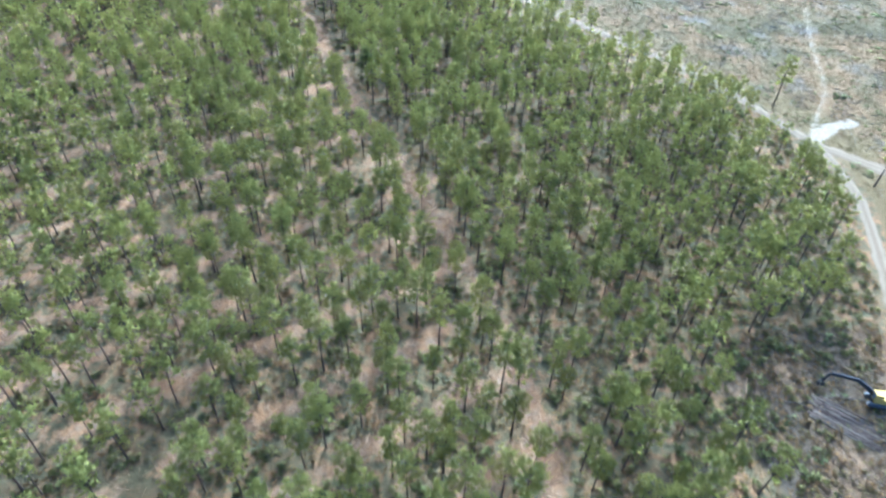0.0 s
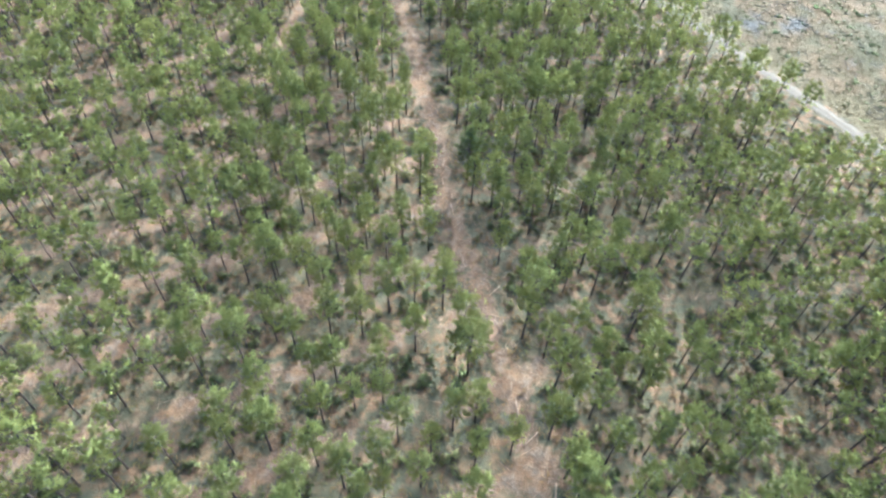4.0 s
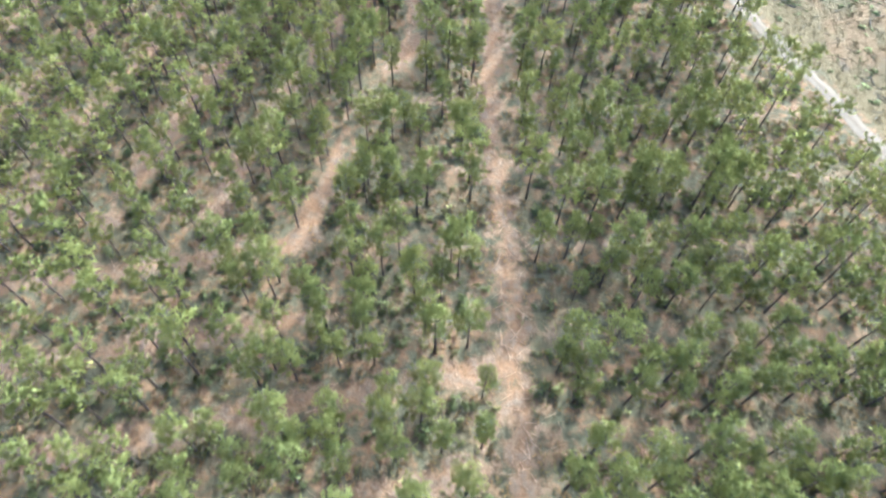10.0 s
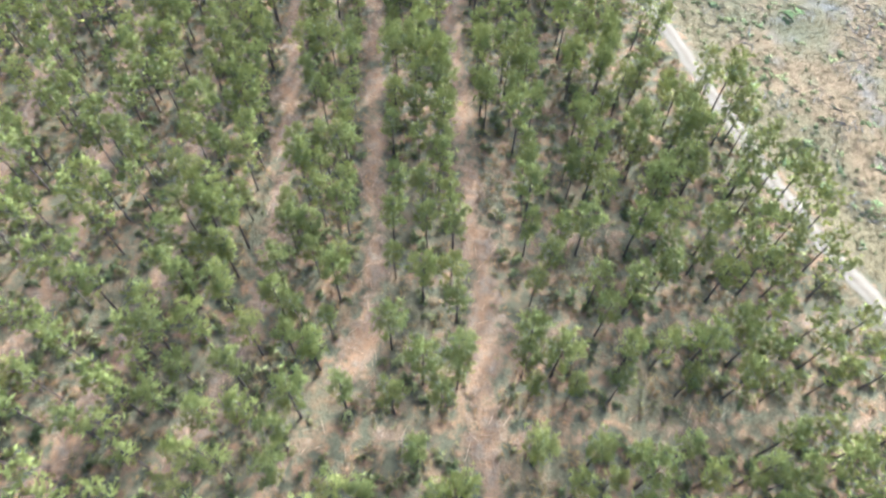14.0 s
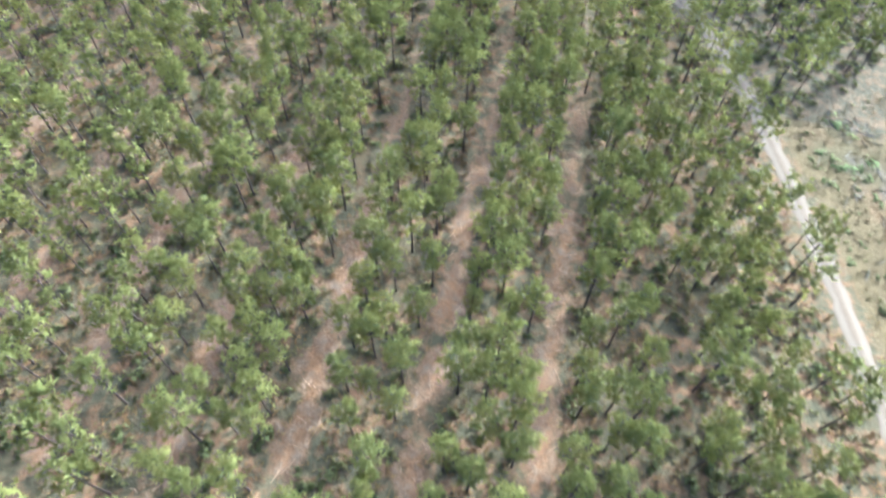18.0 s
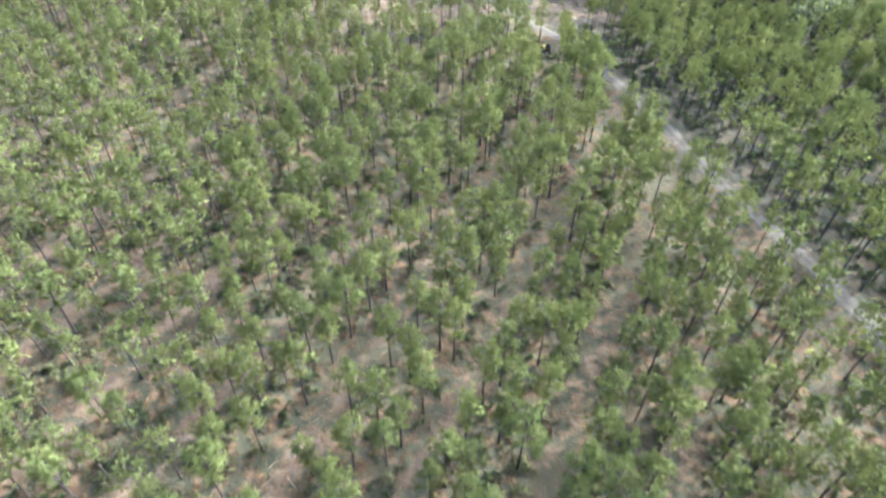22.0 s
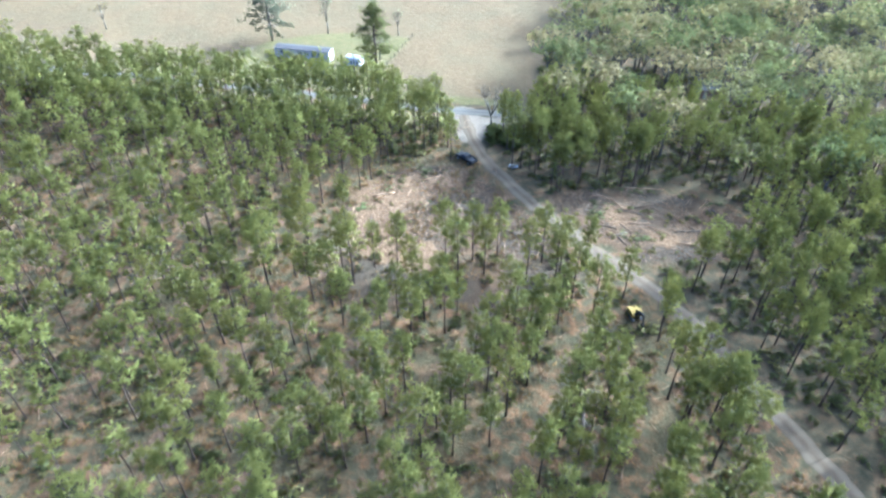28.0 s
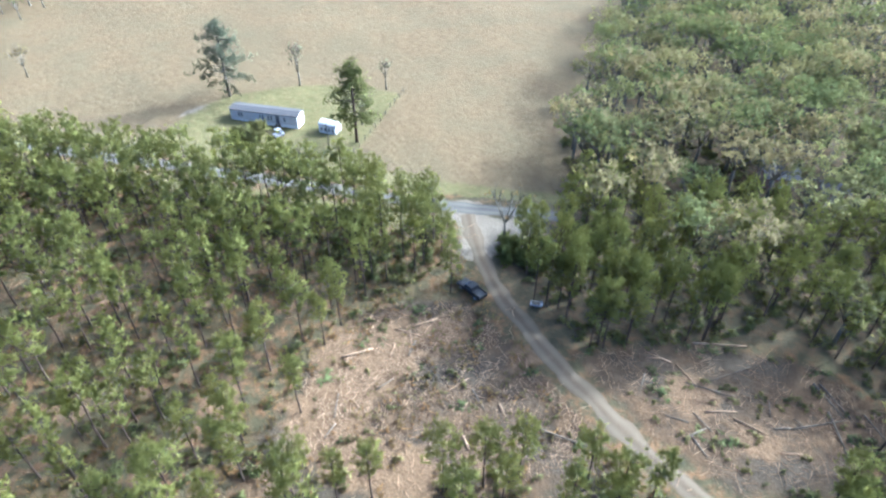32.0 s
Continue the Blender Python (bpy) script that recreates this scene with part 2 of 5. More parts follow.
def leaves(name, stops, through=0.35, rough=0.6, own_tone=0.5):
    """Foliage: colour by tree and by clump, with light that comes through the leaf."""
    m, n, l, b = material(name)
    tree = n.new("ShaderNodeAttribute")
    tree.attribute_name = "tint"
    own = n.new("ShaderNodeObjectInfo")
    geo = n.new("ShaderNodeNewGeometry")
    who = calc(n, l, "FRACT", calc(n, l, "ADD", tree.outputs["Fac"], own.outputs["Random"]))
    patch = grain(n, l, 0.9, 3.0, 0.6, coords=geo.outputs["Position"])
    fac = calc(n, l, "ADD", calc(n, l, "MULTIPLY", who, own_tone), calc(n, l, "MULTIPLY", geo.outputs["Random Per Island"], 0.06))
    fac = calc(n, l, "ADD", fac, calc(n, l, "MULTIPLY_ADD", patch, 0.16, 0.07), clamp=True)
    col = ramp(n, l, fac, stops)
    l.new(col, b.inputs["Base Color"])
    b.inputs["Roughness"].default_value = max(rough, 0.75)
    b.inputs["Specular IOR Level"].default_value = 0.0
    # leaves lean out of the crown, so that a clump takes the light as one rounded mass
    way = n.new("ShaderNodeAttribute")
    way.attribute_name = "outward"
    turn = n.new("ShaderNodeVectorTransform")
    turn.vector_type, turn.convert_from, turn.convert_to = "NORMAL", "OBJECT", "WORLD"
    l.new(way.outputs["Vector"], turn.inputs[0])
    lean = n.new("ShaderNodeVectorMath")
    lean.operation = "MULTIPLY_ADD"
    l.new(geo.outputs["Normal"], lean.inputs[0])
    lean.inputs[1].default_value = (0.15, 0.15, 0.15)
    l.new(turn.outputs[0], lean.inputs[2])
    unit = n.new("ShaderNodeVectorMath")
    unit.operation = "NORMALIZE"
    l.new(lean.outputs[0], unit.inputs[0])
    l.new(unit.outputs[0], b.inputs["Normal"])
    t = n.new("ShaderNodeBsdfTranslucent")
    l.new(unit.outputs[0], t.inputs["Normal"])
    l.new(mixed(n, l, 1.0, col, (1.0, 0.97, 0.72), "MULTIPLY"), t.inputs[0])
    s = n.new("ShaderNodeMixShader")
    s.inputs[0].default_value = through
    l.new(b.outputs[0], s.inputs[1])
    l.new(t.outputs[0], s.inputs[2])
    l.new(s.outputs[0], n["Material Output"].inputs[0])
    return m


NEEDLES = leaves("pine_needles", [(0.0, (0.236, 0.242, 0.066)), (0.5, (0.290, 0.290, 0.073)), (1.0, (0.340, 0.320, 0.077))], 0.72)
DARK_NEEDLES = leaves("old_pine_needles", [(0.0, (0.108, 0.116, 0.034)), (1.0, (0.180, 0.182, 0.050))], 0.5)
BROADLEAF = leaves("broad_leaves", [(0.1, (0.142, 0.162, 0.058)), (0.4, (0.200, 0.206, 0.074)), (0.65, (0.262, 0.238, 0.095)), (0.85, (0.290, 0.234, 0.108)), (1.0, (0.256, 0.240, 0.108))], 0.55, own_tone=0.72)
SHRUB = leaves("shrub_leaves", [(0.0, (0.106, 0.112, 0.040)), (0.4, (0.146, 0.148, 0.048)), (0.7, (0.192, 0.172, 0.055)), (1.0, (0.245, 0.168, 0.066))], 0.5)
BRUSH = leaves("dead_brush", [(0.0, (0.086, 0.080, 0.028)), (0.35, (0.128, 0.106, 0.036)), (0.65, (0.190, 0.112, 0.040)), (1.0, (0.284, 0.195, 0.069))], 0.4, 0.8)
GRASS = leaves("dry_grass", [(0.0, (0.051, 0.050, 0.018)), (0.4, (0.084, 0.062, 0.024)), (1.0, (0.116, 0.077, 0.033))], 0.3, 0.8)
GRASS_GREEN = leaves("green_regrowth", [(0.0, (0.057, 0.074, 0.027)), (0.6, (0.104, 0.110, 0.036)), (1.0, (0.161, 0.125, 0.051))], 0.35)


def bark_material(name, dark, light):
    m, n, l, b = material(name)
    c = n.new("ShaderNodeTexCoord").outputs["Object"]
    a = grain(n, l, 3.0, 5, 0.7, c, (1, 1, 0.25))
    l.new(ramp(n, l, a, [(0.3, dark), (0.7, light)]), b.inputs["Base Color"])
    b.inputs["Roughness"].default_value = 0.9
    b.inputs["Specular IOR Level"].default_value = 0.1
    bumped(n, l, b, a, 0.6, 0.03)
    return m


BARK = bark_material("pine_bark", (0.030, 0.021, 0.014), (0.082, 0.057, 0.037))
PALE_SLASH = bark_material("sun_bleached_slash", (0.062, 0.054, 0.041), (0.118, 0.103, 0.080))
GREY_BARK = bark_material("grey_bark", (0.058, 0.051, 0.036), (0.158, 0.136, 0.093))
CUT_WOOD = bark_material("bleached_wood", (0.150, 0.094, 0.048), (0.345, 0.235, 0.128))
OLD_WOOD = bark_material("weathered_log", (0.057, 0.045, 0.030), (0.153, 0.122, 0.079))


def ground_material():
    m, n, l, b = material("ground")
    pos = n.new("ShaderNodeNewGeometry").outputs["Position"]

    def zone(key):
        a = n.new("ShaderNodeAttribute")
        a.attribute_name = key
        return a.outputs["Fac"]

    big, mid = grain(n, l, 0.07, 4, 0.6, pos), grain(n, l, 0.55, 5, 0.65, pos)
    fine, specks = grain(n, l, 3.2, 5, 0.7, pos), grain(n, l, 9.0, 3, 0.6, pos)

    def edge(mask, soft=0.5):
        """A mask broken up by the grain of the ground."""
        rough = calc(n, l, "ADD", calc(n, l, "MULTIPLY", calc(n, l, "SUBTRACT", mid, 0.5), 1.3), calc(n, l, "MULTIPLY", calc(n, l, "SUBTRACT", fine, 0.5), 0.8))
        s = calc(n, l, "ADD", mask, calc(n, l, "MULTIPLY", rough, soft))
        return calc(n, l, "MULTIPLY_ADD", s, 4.0, -1.5, clamp=True)

    # needles, bare soil and low growth under the pines
    floor = ramp(n, l, mid, [(0.36, (0.032, 0.030, 0.012)), (0.45, (0.050, 0.042, 0.017)), (0.53, (0.088, 0.051, 0.020)), (0.62, (0.142, 0.071, 0.026)), (0.76, (0.084, 0.060, 0.029))])
    floor = mixed(n, l, calc(n, l, "MULTIPLY_ADD", fine, 2.6, -1.15, clamp=True), floor, (0.034, 0.028, 0.012))
    green = ramp(n, l, fine, [(0.3, (0.024, 0.021, 0.008)), (0.55, (0.046, 0.036, 0.013)), (0.75, (0.082, 0.053, 0.019))])
    floor = mixed(n, l, calc(n, l, "MULTIPLY_ADD", big, 4.0, -1.85, clamp=True), floor, green)
    lane = ramp(n, l, fine, [(0.25, (0.078, 0.038, 0.014)), (0.5, (0.124, 0.063, 0.023)), (0.8, (0.158, 0.088, 0.034))])
    lane = mixed(n, l, calc(n, l, "MULTIPLY_ADD", mid, 4.0, -1.7, clamp=True), lane, ramp(n, l, fine, [(0.3, (0.078, 0.053, 0.029)), (0.7, (0.125, 0.086, 0.048))]))
    col = mixed(n, l, edge(zone("lane"), 1.1), floor, lane)
    # cut-over ground: straw, grey slash in windrows, sprouting green
    drift, wide = grain(n, l, 0.16, 5, 0.65, pos, (1.0, 0.42, 1.0)), grain(n, l, 0.038, 4, 0.55, pos)
    mix = calc(n, l, "MULTIPLY_ADD", wide, 0.65, calc(n, l, "MULTIPLY", drift, 0.35))
    cut = ramp(n, l, mix, [(0.40, (0.038, 0.031, 0.010)), (0.46, (0.051, 0.038, 0.013)), (0.50, (0.064, 0.042, 0.015)), (0.55, (0.077, 0.046, 0.017)), (0.62, (0.054, 0.041, 0.014))])
    grey = ramp(n, l, fine, [(0.28, (0.040, 0.033, 0.022)), (0.5, (0.056, 0.047, 0.032)), (0.75, (0.070, 0.059, 0.041))])
    cut = mixed(n, l, calc(n, l, "MULTIPLY_ADD", calc(n, l, "ADD", big, calc(n, l, "MULTIPLY", drift, 0.4)), 7.0, -5.25, clamp=True), cut, grey)
    cut = mixed(n, l, calc(n, l, "MULTIPLY_ADD", fine, 2.2, -1.2, clamp=True), cut, (0.033, 0.031, 0.014))
    rusty = ramp(n, l, fine, [(0.28, (0.038, 0.027, 0.009)), (0.5, (0.060, 0.042, 0.014)), (0.75, (0.076, 0.054, 0.020))])
    cut = mixed(n, l, edge(zone("verge"), 0.7), cut, rusty)
    col = mixed(n, l, edge(zone("cut")), col, cut)
    slash = ramp(n, l, mid, [(0.3, (0.021, 0.016, 0.009)), (0.45, (0.054, 0.032, 0.014)), (0.58, (0.083, 0.048, 0.020)), (0.75, (0.066, 0.047, 0.024))])
    slash = mixed(n, l, calc(n, l, "MULTIPLY_ADD", fine, 2.4, -1.0, clamp=True), slash, (0.027, 0.017, 0.009))
    slash = mixed(n, l, calc(n, l, "MULTIPLY_ADD", big, 6.0, -2.55, clamp=True), slash, ramp(n, l, fine, [(0.3, (0.025, 0.018, 0.010)), (0.7, (0.044, 0.033, 0.020))]))
    col = mixed(n, l, edge(zone("slash")), col, slash)
    chips = ramp(n, l, fine, [(0.25, (0.036, 0.020, 0.009)), (0.5, (0.102, 0.061, 0.027)), (0.75, (0.153, 0.099, 0.047))])
    col = mixed(n, l, edge(zone("chips"), 0.8), col, chips)
    litter = ramp(n, l, mid, [(0.3, (0.024, 0.024, 0.011)), (0.48, (0.046, 0.037, 0.017)), (0.6, (0.086, 0.053, 0.023)), (0.75, (0.054, 0.045, 0.020))])
    col = mixed(n, l, edge(zone("litter"), 0.6), col, litter)
    # old pasture beyond the paved road
    field = ramp(n, l, mid, [(0.25, (0.078, 0.052, 0.022)), (0.5, (0.104, 0.070, 0.030)), (0.75, (0.122, 0.085, 0.038))])
    field = mixed(n, l, calc(n, l, "MULTIPLY_ADD", big, 3.0, -1.2, clamp=True), field, (0.090, 0.069, 0.031))
    field = mixed(n, l, calc(n, l, "MULTIPLY", specks, 0.45), field, (0.048, 0.037, 0.016))
    col = mixed(n, l, edge(zone("field"), 0.35), col, field)
    lawn = ramp(n, l, mid, [(0.3, (0.066, 0.060, 0.018)), (0.52, (0.088, 0.074, 0.024)), (0.75, (0.118, 0.088, 0.036))])
    col = mixed(n, l, edge(zone("lawn"), 0.5), col, lawn)
    sand = ramp(n, l, fine, [(0.2, (0.094, 0.074, 0.046)), (0.7, (0.154, 0.124, 0.081))])
    col = mixed(n, l, edge(zone("sand"), 0.7), col, sand)
    col = mixed(n, l, calc(n, l, "MULTIPLY", specks, 0.3), col, (0.1, 0.08, 0.05))
    l.new(col, b.inputs["Base Color"])
    b.inputs["Roughness"].default_value = 0.95
    b.inputs["Specular IOR Level"].default_value = 0.02
    bumped(n, l, b, calc(n, l, "ADD", mid, calc(n, l, "MULTIPLY", fine, 0.5)), 0.9, 0.35)
    return m


def road_material(name, low, high, wheel):
    """A graded dirt road: pale wheel ruts, a darker crown, drifted sand at the sides."""
    m, n, l, b = material(name)
    pos = n.new("ShaderNodeNewGeometry").outputs["Position"]
    across = n.new("ShaderNodeAttribute")
    across.attribute_name = "across"
    mid, fine = grain(n, l, 0.35, 4, 0.6, pos), grain(n, l, 2.6, 5, 0.7, pos)
    base = ramp(n, l, fine, [(0.25, low), (0.75, high)])
    rut = calc(n, l, "COSINE", calc(n, l, "MULTIPLY", across.outputs["Fac"], 11.0))
    rut = calc(n, l, "MULTIPLY_ADD", rut, -0.5, calc(n, l, "MULTIPLY", mid, 0.9), clamp=True)
    col = mixed(n, l, rut, base, wheel)
    l.new(col, b.inputs["Base Color"])
    b.inputs["Roughness"].default_value = 0.95
    b.inputs["Specular IOR Level"].default_value = 0.02
    bumped(n, l, b, fine, 0.5, 0.06)
    return m


GROUND = ground_material()
DIRT = road_material("sand_road", (0.064, 0.046, 0.025), (0.087, 0.064, 0.036), (0.098, 0.075, 0.045))
ASPHALT = road_material("worn_asphalt", (0.052, 0.046, 0.034), (0.074, 0.065, 0.048), (0.088, 0.077, 0.056))

# ---- ground: one sheet to the horizon ----
def spread(lo, hi, step):
    inner = np.arange(lo, hi + step, step)
    outer = np.cumsum(step * 1.6 ** np.arange(1, 15))
    return np.concatenate([lo - outer[::-1], inner, hi + outer])


gx, gy = spread(-424, 212, 2.4), spread(-100, 636, 2.4)
X, Y = np.meshgrid(gx, gy, indexing="ij")
P = np.stack([X.ravel(), Y.ravel()], 1)
idx = np.arange(len(P)).reshape(X.shape)
faces = np.stack([idx[:-1, :-1], idx[1:, :-1], idx[1:, 1:], idx[:-1, 1:]], -1).reshape(-1, 4)

road_far, _ = near(P, ROAD)
road_side = side_of(P, ROAD)
way_side = side_of(P, HIGHWAY)            # positive south of the paved road
soft = lambda v, w: np.clip(v / w + 0.5, 0, 1)


def bend(y, x2):
    """How far the north-running rows swing west at their south end."""
    q = np.clip(190 - y, 0, None)
    return np.where(q < 38, 0.0066 * q**2, 9.53 + 0.27 * (q - 38)) * np.clip((-15 - x2) / 20, 0, 1)


def block(p):
    """0: rows east-north-east, 1: rows north, 2: rows east."""
    x, y = p.T
    east = x > np.interp(y, [q[1] for q in TRACK], [q[0] for q in TRACK]) + 1
    over = (east & (y > 40) & (y < 203)) | (~east & (x > -31) & (y > 112) & (y < 163))
    return np.where(over, 2, np.where(y > 128 + 0.1 * x, 1, 0))


def lanes(p):
    """Distance to the nearest thinned row."""
    x, y = p.T
    which = block(p)
    a = radians(20)
    n1 = -math.sin(a) * x + math.cos(a) * y
    d1 = np.abs((n1 + 6.5 + 6.75) % 13.5 - 6.75)
    x2 = x + (y - 200) * 0.132 + 0.00018 * (y - 230) ** 2 * (y > 230)
    x2 = x2 + bend(y, x2)
    d2 = np.abs((x2 + 12 + 7.75) % 15.5 - 7.75)
    d3 = np.abs((y - 0.12 * x - 128.7 + 7.6) % 15.2 - 7.6)
    out = np.choose(which, [d1, d2, d3 + 0.4])
    return np.where((which == 1) & (x2 > -5), 5.0, np.where((which == 0) & (x > 22), 5.0, out))


lane_far = lanes(P)
track_far, _ = near(P, TRACK)
wild = (road_side > 0) & (P[:, 1] > 288)
lane = np.maximum(soft(1.9 - lane_far + 1.0 * wave(*P.T, 12, 5), 2.5) * np.where(road_side > -6, 0.3, np.choose(block(P), [0.8, 0.9 - 0.4 * np.clip((P[:, 1] - 230) / 60, 0, 1), 0.45])), soft(2.3 - track_far + 0.9 * wave(*P.T, 9, 6), 3.0) * 0.8)
lane = np.where(wild, 0.25 * lane, lane * np.where((P[:, 1] > 228) & (road_far < 26 + 12 * (P[:, 1] > 295)), 0.35, 1.0)) * soft(depth_in(P, PLANTATION + [(x + 2, y) for x, y in ROAD[::-1]]) + 4, 8.0)
cut = soft(road_side - 3.0, 4.0) * (P[:, 1] < 288 + 0.9 * (P[:, 0] - 10)) * (P[:, 1] > -200)
verge = 0.8 * soft(13 - road_side + 5 * wave(*P.T, 26, 8) + 2 * wave(*P.T, 7, 12), 8.0)
in_field = soft(-way_side - 5, 5.0) * soft(side_of(P, FIELD_EDGE) * -1 + 1, 4.0)
slash = np.maximum.reduce([soft(depth_in(P, r), 5.0) * k for r, k in ((CLEAR_A, 1), (CLEAR_B, 0.85), (YARD, 1.0))])
slash = np.maximum(slash, 0.62 * soft(depth_in(P, SPARSE), 5.0))
lawn = soft(depth_in(P, LAWN), 3.0)
lawn = np.maximum(lawn, 0.75 * soft(9 - np.abs(way_side), 3.0) * soft(np.abs(way_side) - 3.5, 1.0) * (P[:, 0] < -160))
sand = np.maximum.reduce([0.85 * soft(0.9 - near(P, r)[0], 1.6) for r in (DRIVE, GRAVEL)] + [0.5 * soft(1.3 - near(P, FIELD_PATH)[0], 1.6), soft(2.0 - near(P, TURNOUT)[0], 2.5)] + [soft(1.7 - road_far, 1.4) * 0.45, soft(3.4 - near(P, [(-166, 410.5), (-168.5, 415.5), (-175, 419)])[0], 3.0), 0.9 * soft(3.0 - near(P, [(-168, 416), (-163, 421.5)])[0], 3.0)])
cut = np.where(depth_in(P, YARD) > 0, 0, cut)
chips = np.maximum.reduce([soft(size - np.hypot(P[:, 0] - x, P[:, 1] - y), 4.0) for x, y, size in CHIPS])
litter = np.where(wild, 0.9 - slash, 0.0) * soft(-depth_in(P, CLEAR_B) - 1, 4.0)
Z = rise(*P.T) * np.clip(road_far / 5 - 0.4, 0, 1) * np.clip((np.abs(way_side) - 4) / 4, 0, 1)
ground = new("ground", mesh_of("ground", np.column_stack([P, Z]), faces, [GROUND], smooth=True,
             attributes=[("lane", lane), ("cut", cut), ("field", in_field), ("slash", slash), ("lawn", lawn), ("sand", sand), ("chips", chips), ("litter", litter), ("verge", verge)]))
tagged(ground, "pine-straw forest floor, cut-over ground and dry pasture", "ground", kind="structure")


def height(p):
    """Ground height at places (n, 2), as the sheet has it."""
    p = np.atleast_2d(np.asarray(p, float))
    return rise(*p.T) * np.clip(near(p, ROAD)[0] / 5 - 0.4, 0, 1) * np.clip((np.abs(side_of(p, HIGHWAY)) - 4) / 4, 0, 1)


def ribbon(name, line, half, lift, mat, label, category, step=1.5, ragged=0.5, seed=1):
    """A road surface along a broken line, with a slight crown and ragged sides."""
    line = np.asarray(line, float)
    run = np.r_[0, np.cumsum(np.hypot(*np.diff(line, axis=0).T))]
    s = np.arange(0, run[-1], step)
    # round the corners of the line a little
    c = np.stack([np.interp(s, run, line[:, k]) for k in (0, 1)], 1)
    for _ in range(6):
        c[1:-1] = 0.25 * c[:-2] + 0.5 * c[1:-1] + 0.25 * c[2:]
    d = np.gradient(c, axis=0)
    d /= np.hypot(*d.T)[:, None]
    n = np.stack([d[:, 1], -d[:, 0]], 1)
    ks = np.array([-1, -0.75, -0.45, -0.2, 0, 0.2, 0.45, 0.75, 1])
    left, right = (half + ragged * wave(s, 0 * s + q, 7, seed + q) + 0.6 * ragged * wave(s, 0 * s, 2.6, seed + 5 + q) for q in (0, 1))
    wide = np.where(ks[None] < 0, left[:, None], right[:, None])
    xy = c[:, None] + n[:, None] * (ks[None] * wide)[..., None]
    z = lift * (1.2 - ks[None] ** 2 * 1.35) - 0.03 * np.exp(-((np.abs(ks[None]) - 0.45) / 0.15) ** 2) + 0 * wide
    z = z + height(xy.reshape(-1, 2)).reshape(z.shape)
    v = np.concatenate([xy, z[..., None]], -1).reshape(-1, 3)
    i = np.arange(len(v)).reshape(len(s), len(ks))
    f = np.stack([i[:-1, :-1], i[:-1, 1:], i[1:, 1:], i[1:, :-1]], -1).reshape(-1, 4)
    ob = new(name, mesh_of(name, v, f, [mat], smooth=True, attributes=[("across", np.tile(ks, len(s)) * half / 3)]))
    return tagged(ob, label, category, kind="structure")


ribbon("road", ROAD, 1.5, 0.08, DIRT, "pale sandy dirt road with two wheel ruts", "dirt road", ragged=0.28)
ribbon("road_branch", SIDE_ROAD, 2.3, 0.1, DIRT, "pale sandy dirt side road", "dirt road", seed=11)
ribbon("highway", PAVED, 1.8, 0.07, ASPHALT, "worn pale grey two-lane country road", "paved road", ragged=0.15, seed=21)

# ---- plants ----
def tufts(centres, sizes, blades, wide, r, up=0.25):
    """Clumps of pointed blades round centres: (verts, triangles)."""
    n = len(centres)
    d = r.normal(size=(n, blades, 3))
    d[..., 2] += up * 2
    d /= np.linalg.norm(d, axis=-1, keepdims=True)
    s = np.cross(d, r.normal(size=d.shape))
    s /= np.linalg.norm(s, axis=-1, keepdims=True)
    size = (np.asarray(sizes)[:, None] * r.uniform(0.7, 1.25, (n, blades)))[..., None]
    c = np.asarray(centres)[:, None]
    tip = c + d * size
    root = c - d * size * 0.35
    a, b = root + d * size * 0.5 + s * size * wide, root + d * size * 0.5 - s * size * wide
    v = np.stack([tip, a, b], 2).reshape(-1, 3)
    return v, np.arange(len(v)).reshape(-1, 3)


def lobes(centres, radii, count, r, squash=0.8, low=-0.35):
    """Places spread over the skins of rounded lobes, and the way out of the crown at each."""
    area = np.asarray(radii) ** 2
    which = r.choice(len(radii), count, p=area / area.sum())
    d = r.normal(size=(count, 3))
    d[:, 2] = np.where(d[:, 2] < low, -d[:, 2], d[:, 2])
    d /= np.linalg.norm(d, axis=1)[:, None]
    at = np.asarray(centres)[which] + d * np.asarray(radii)[which][:, None] * r.uniform(0.55, 1.05, (count, 1)) * (1, 1, squash)
    return at, d


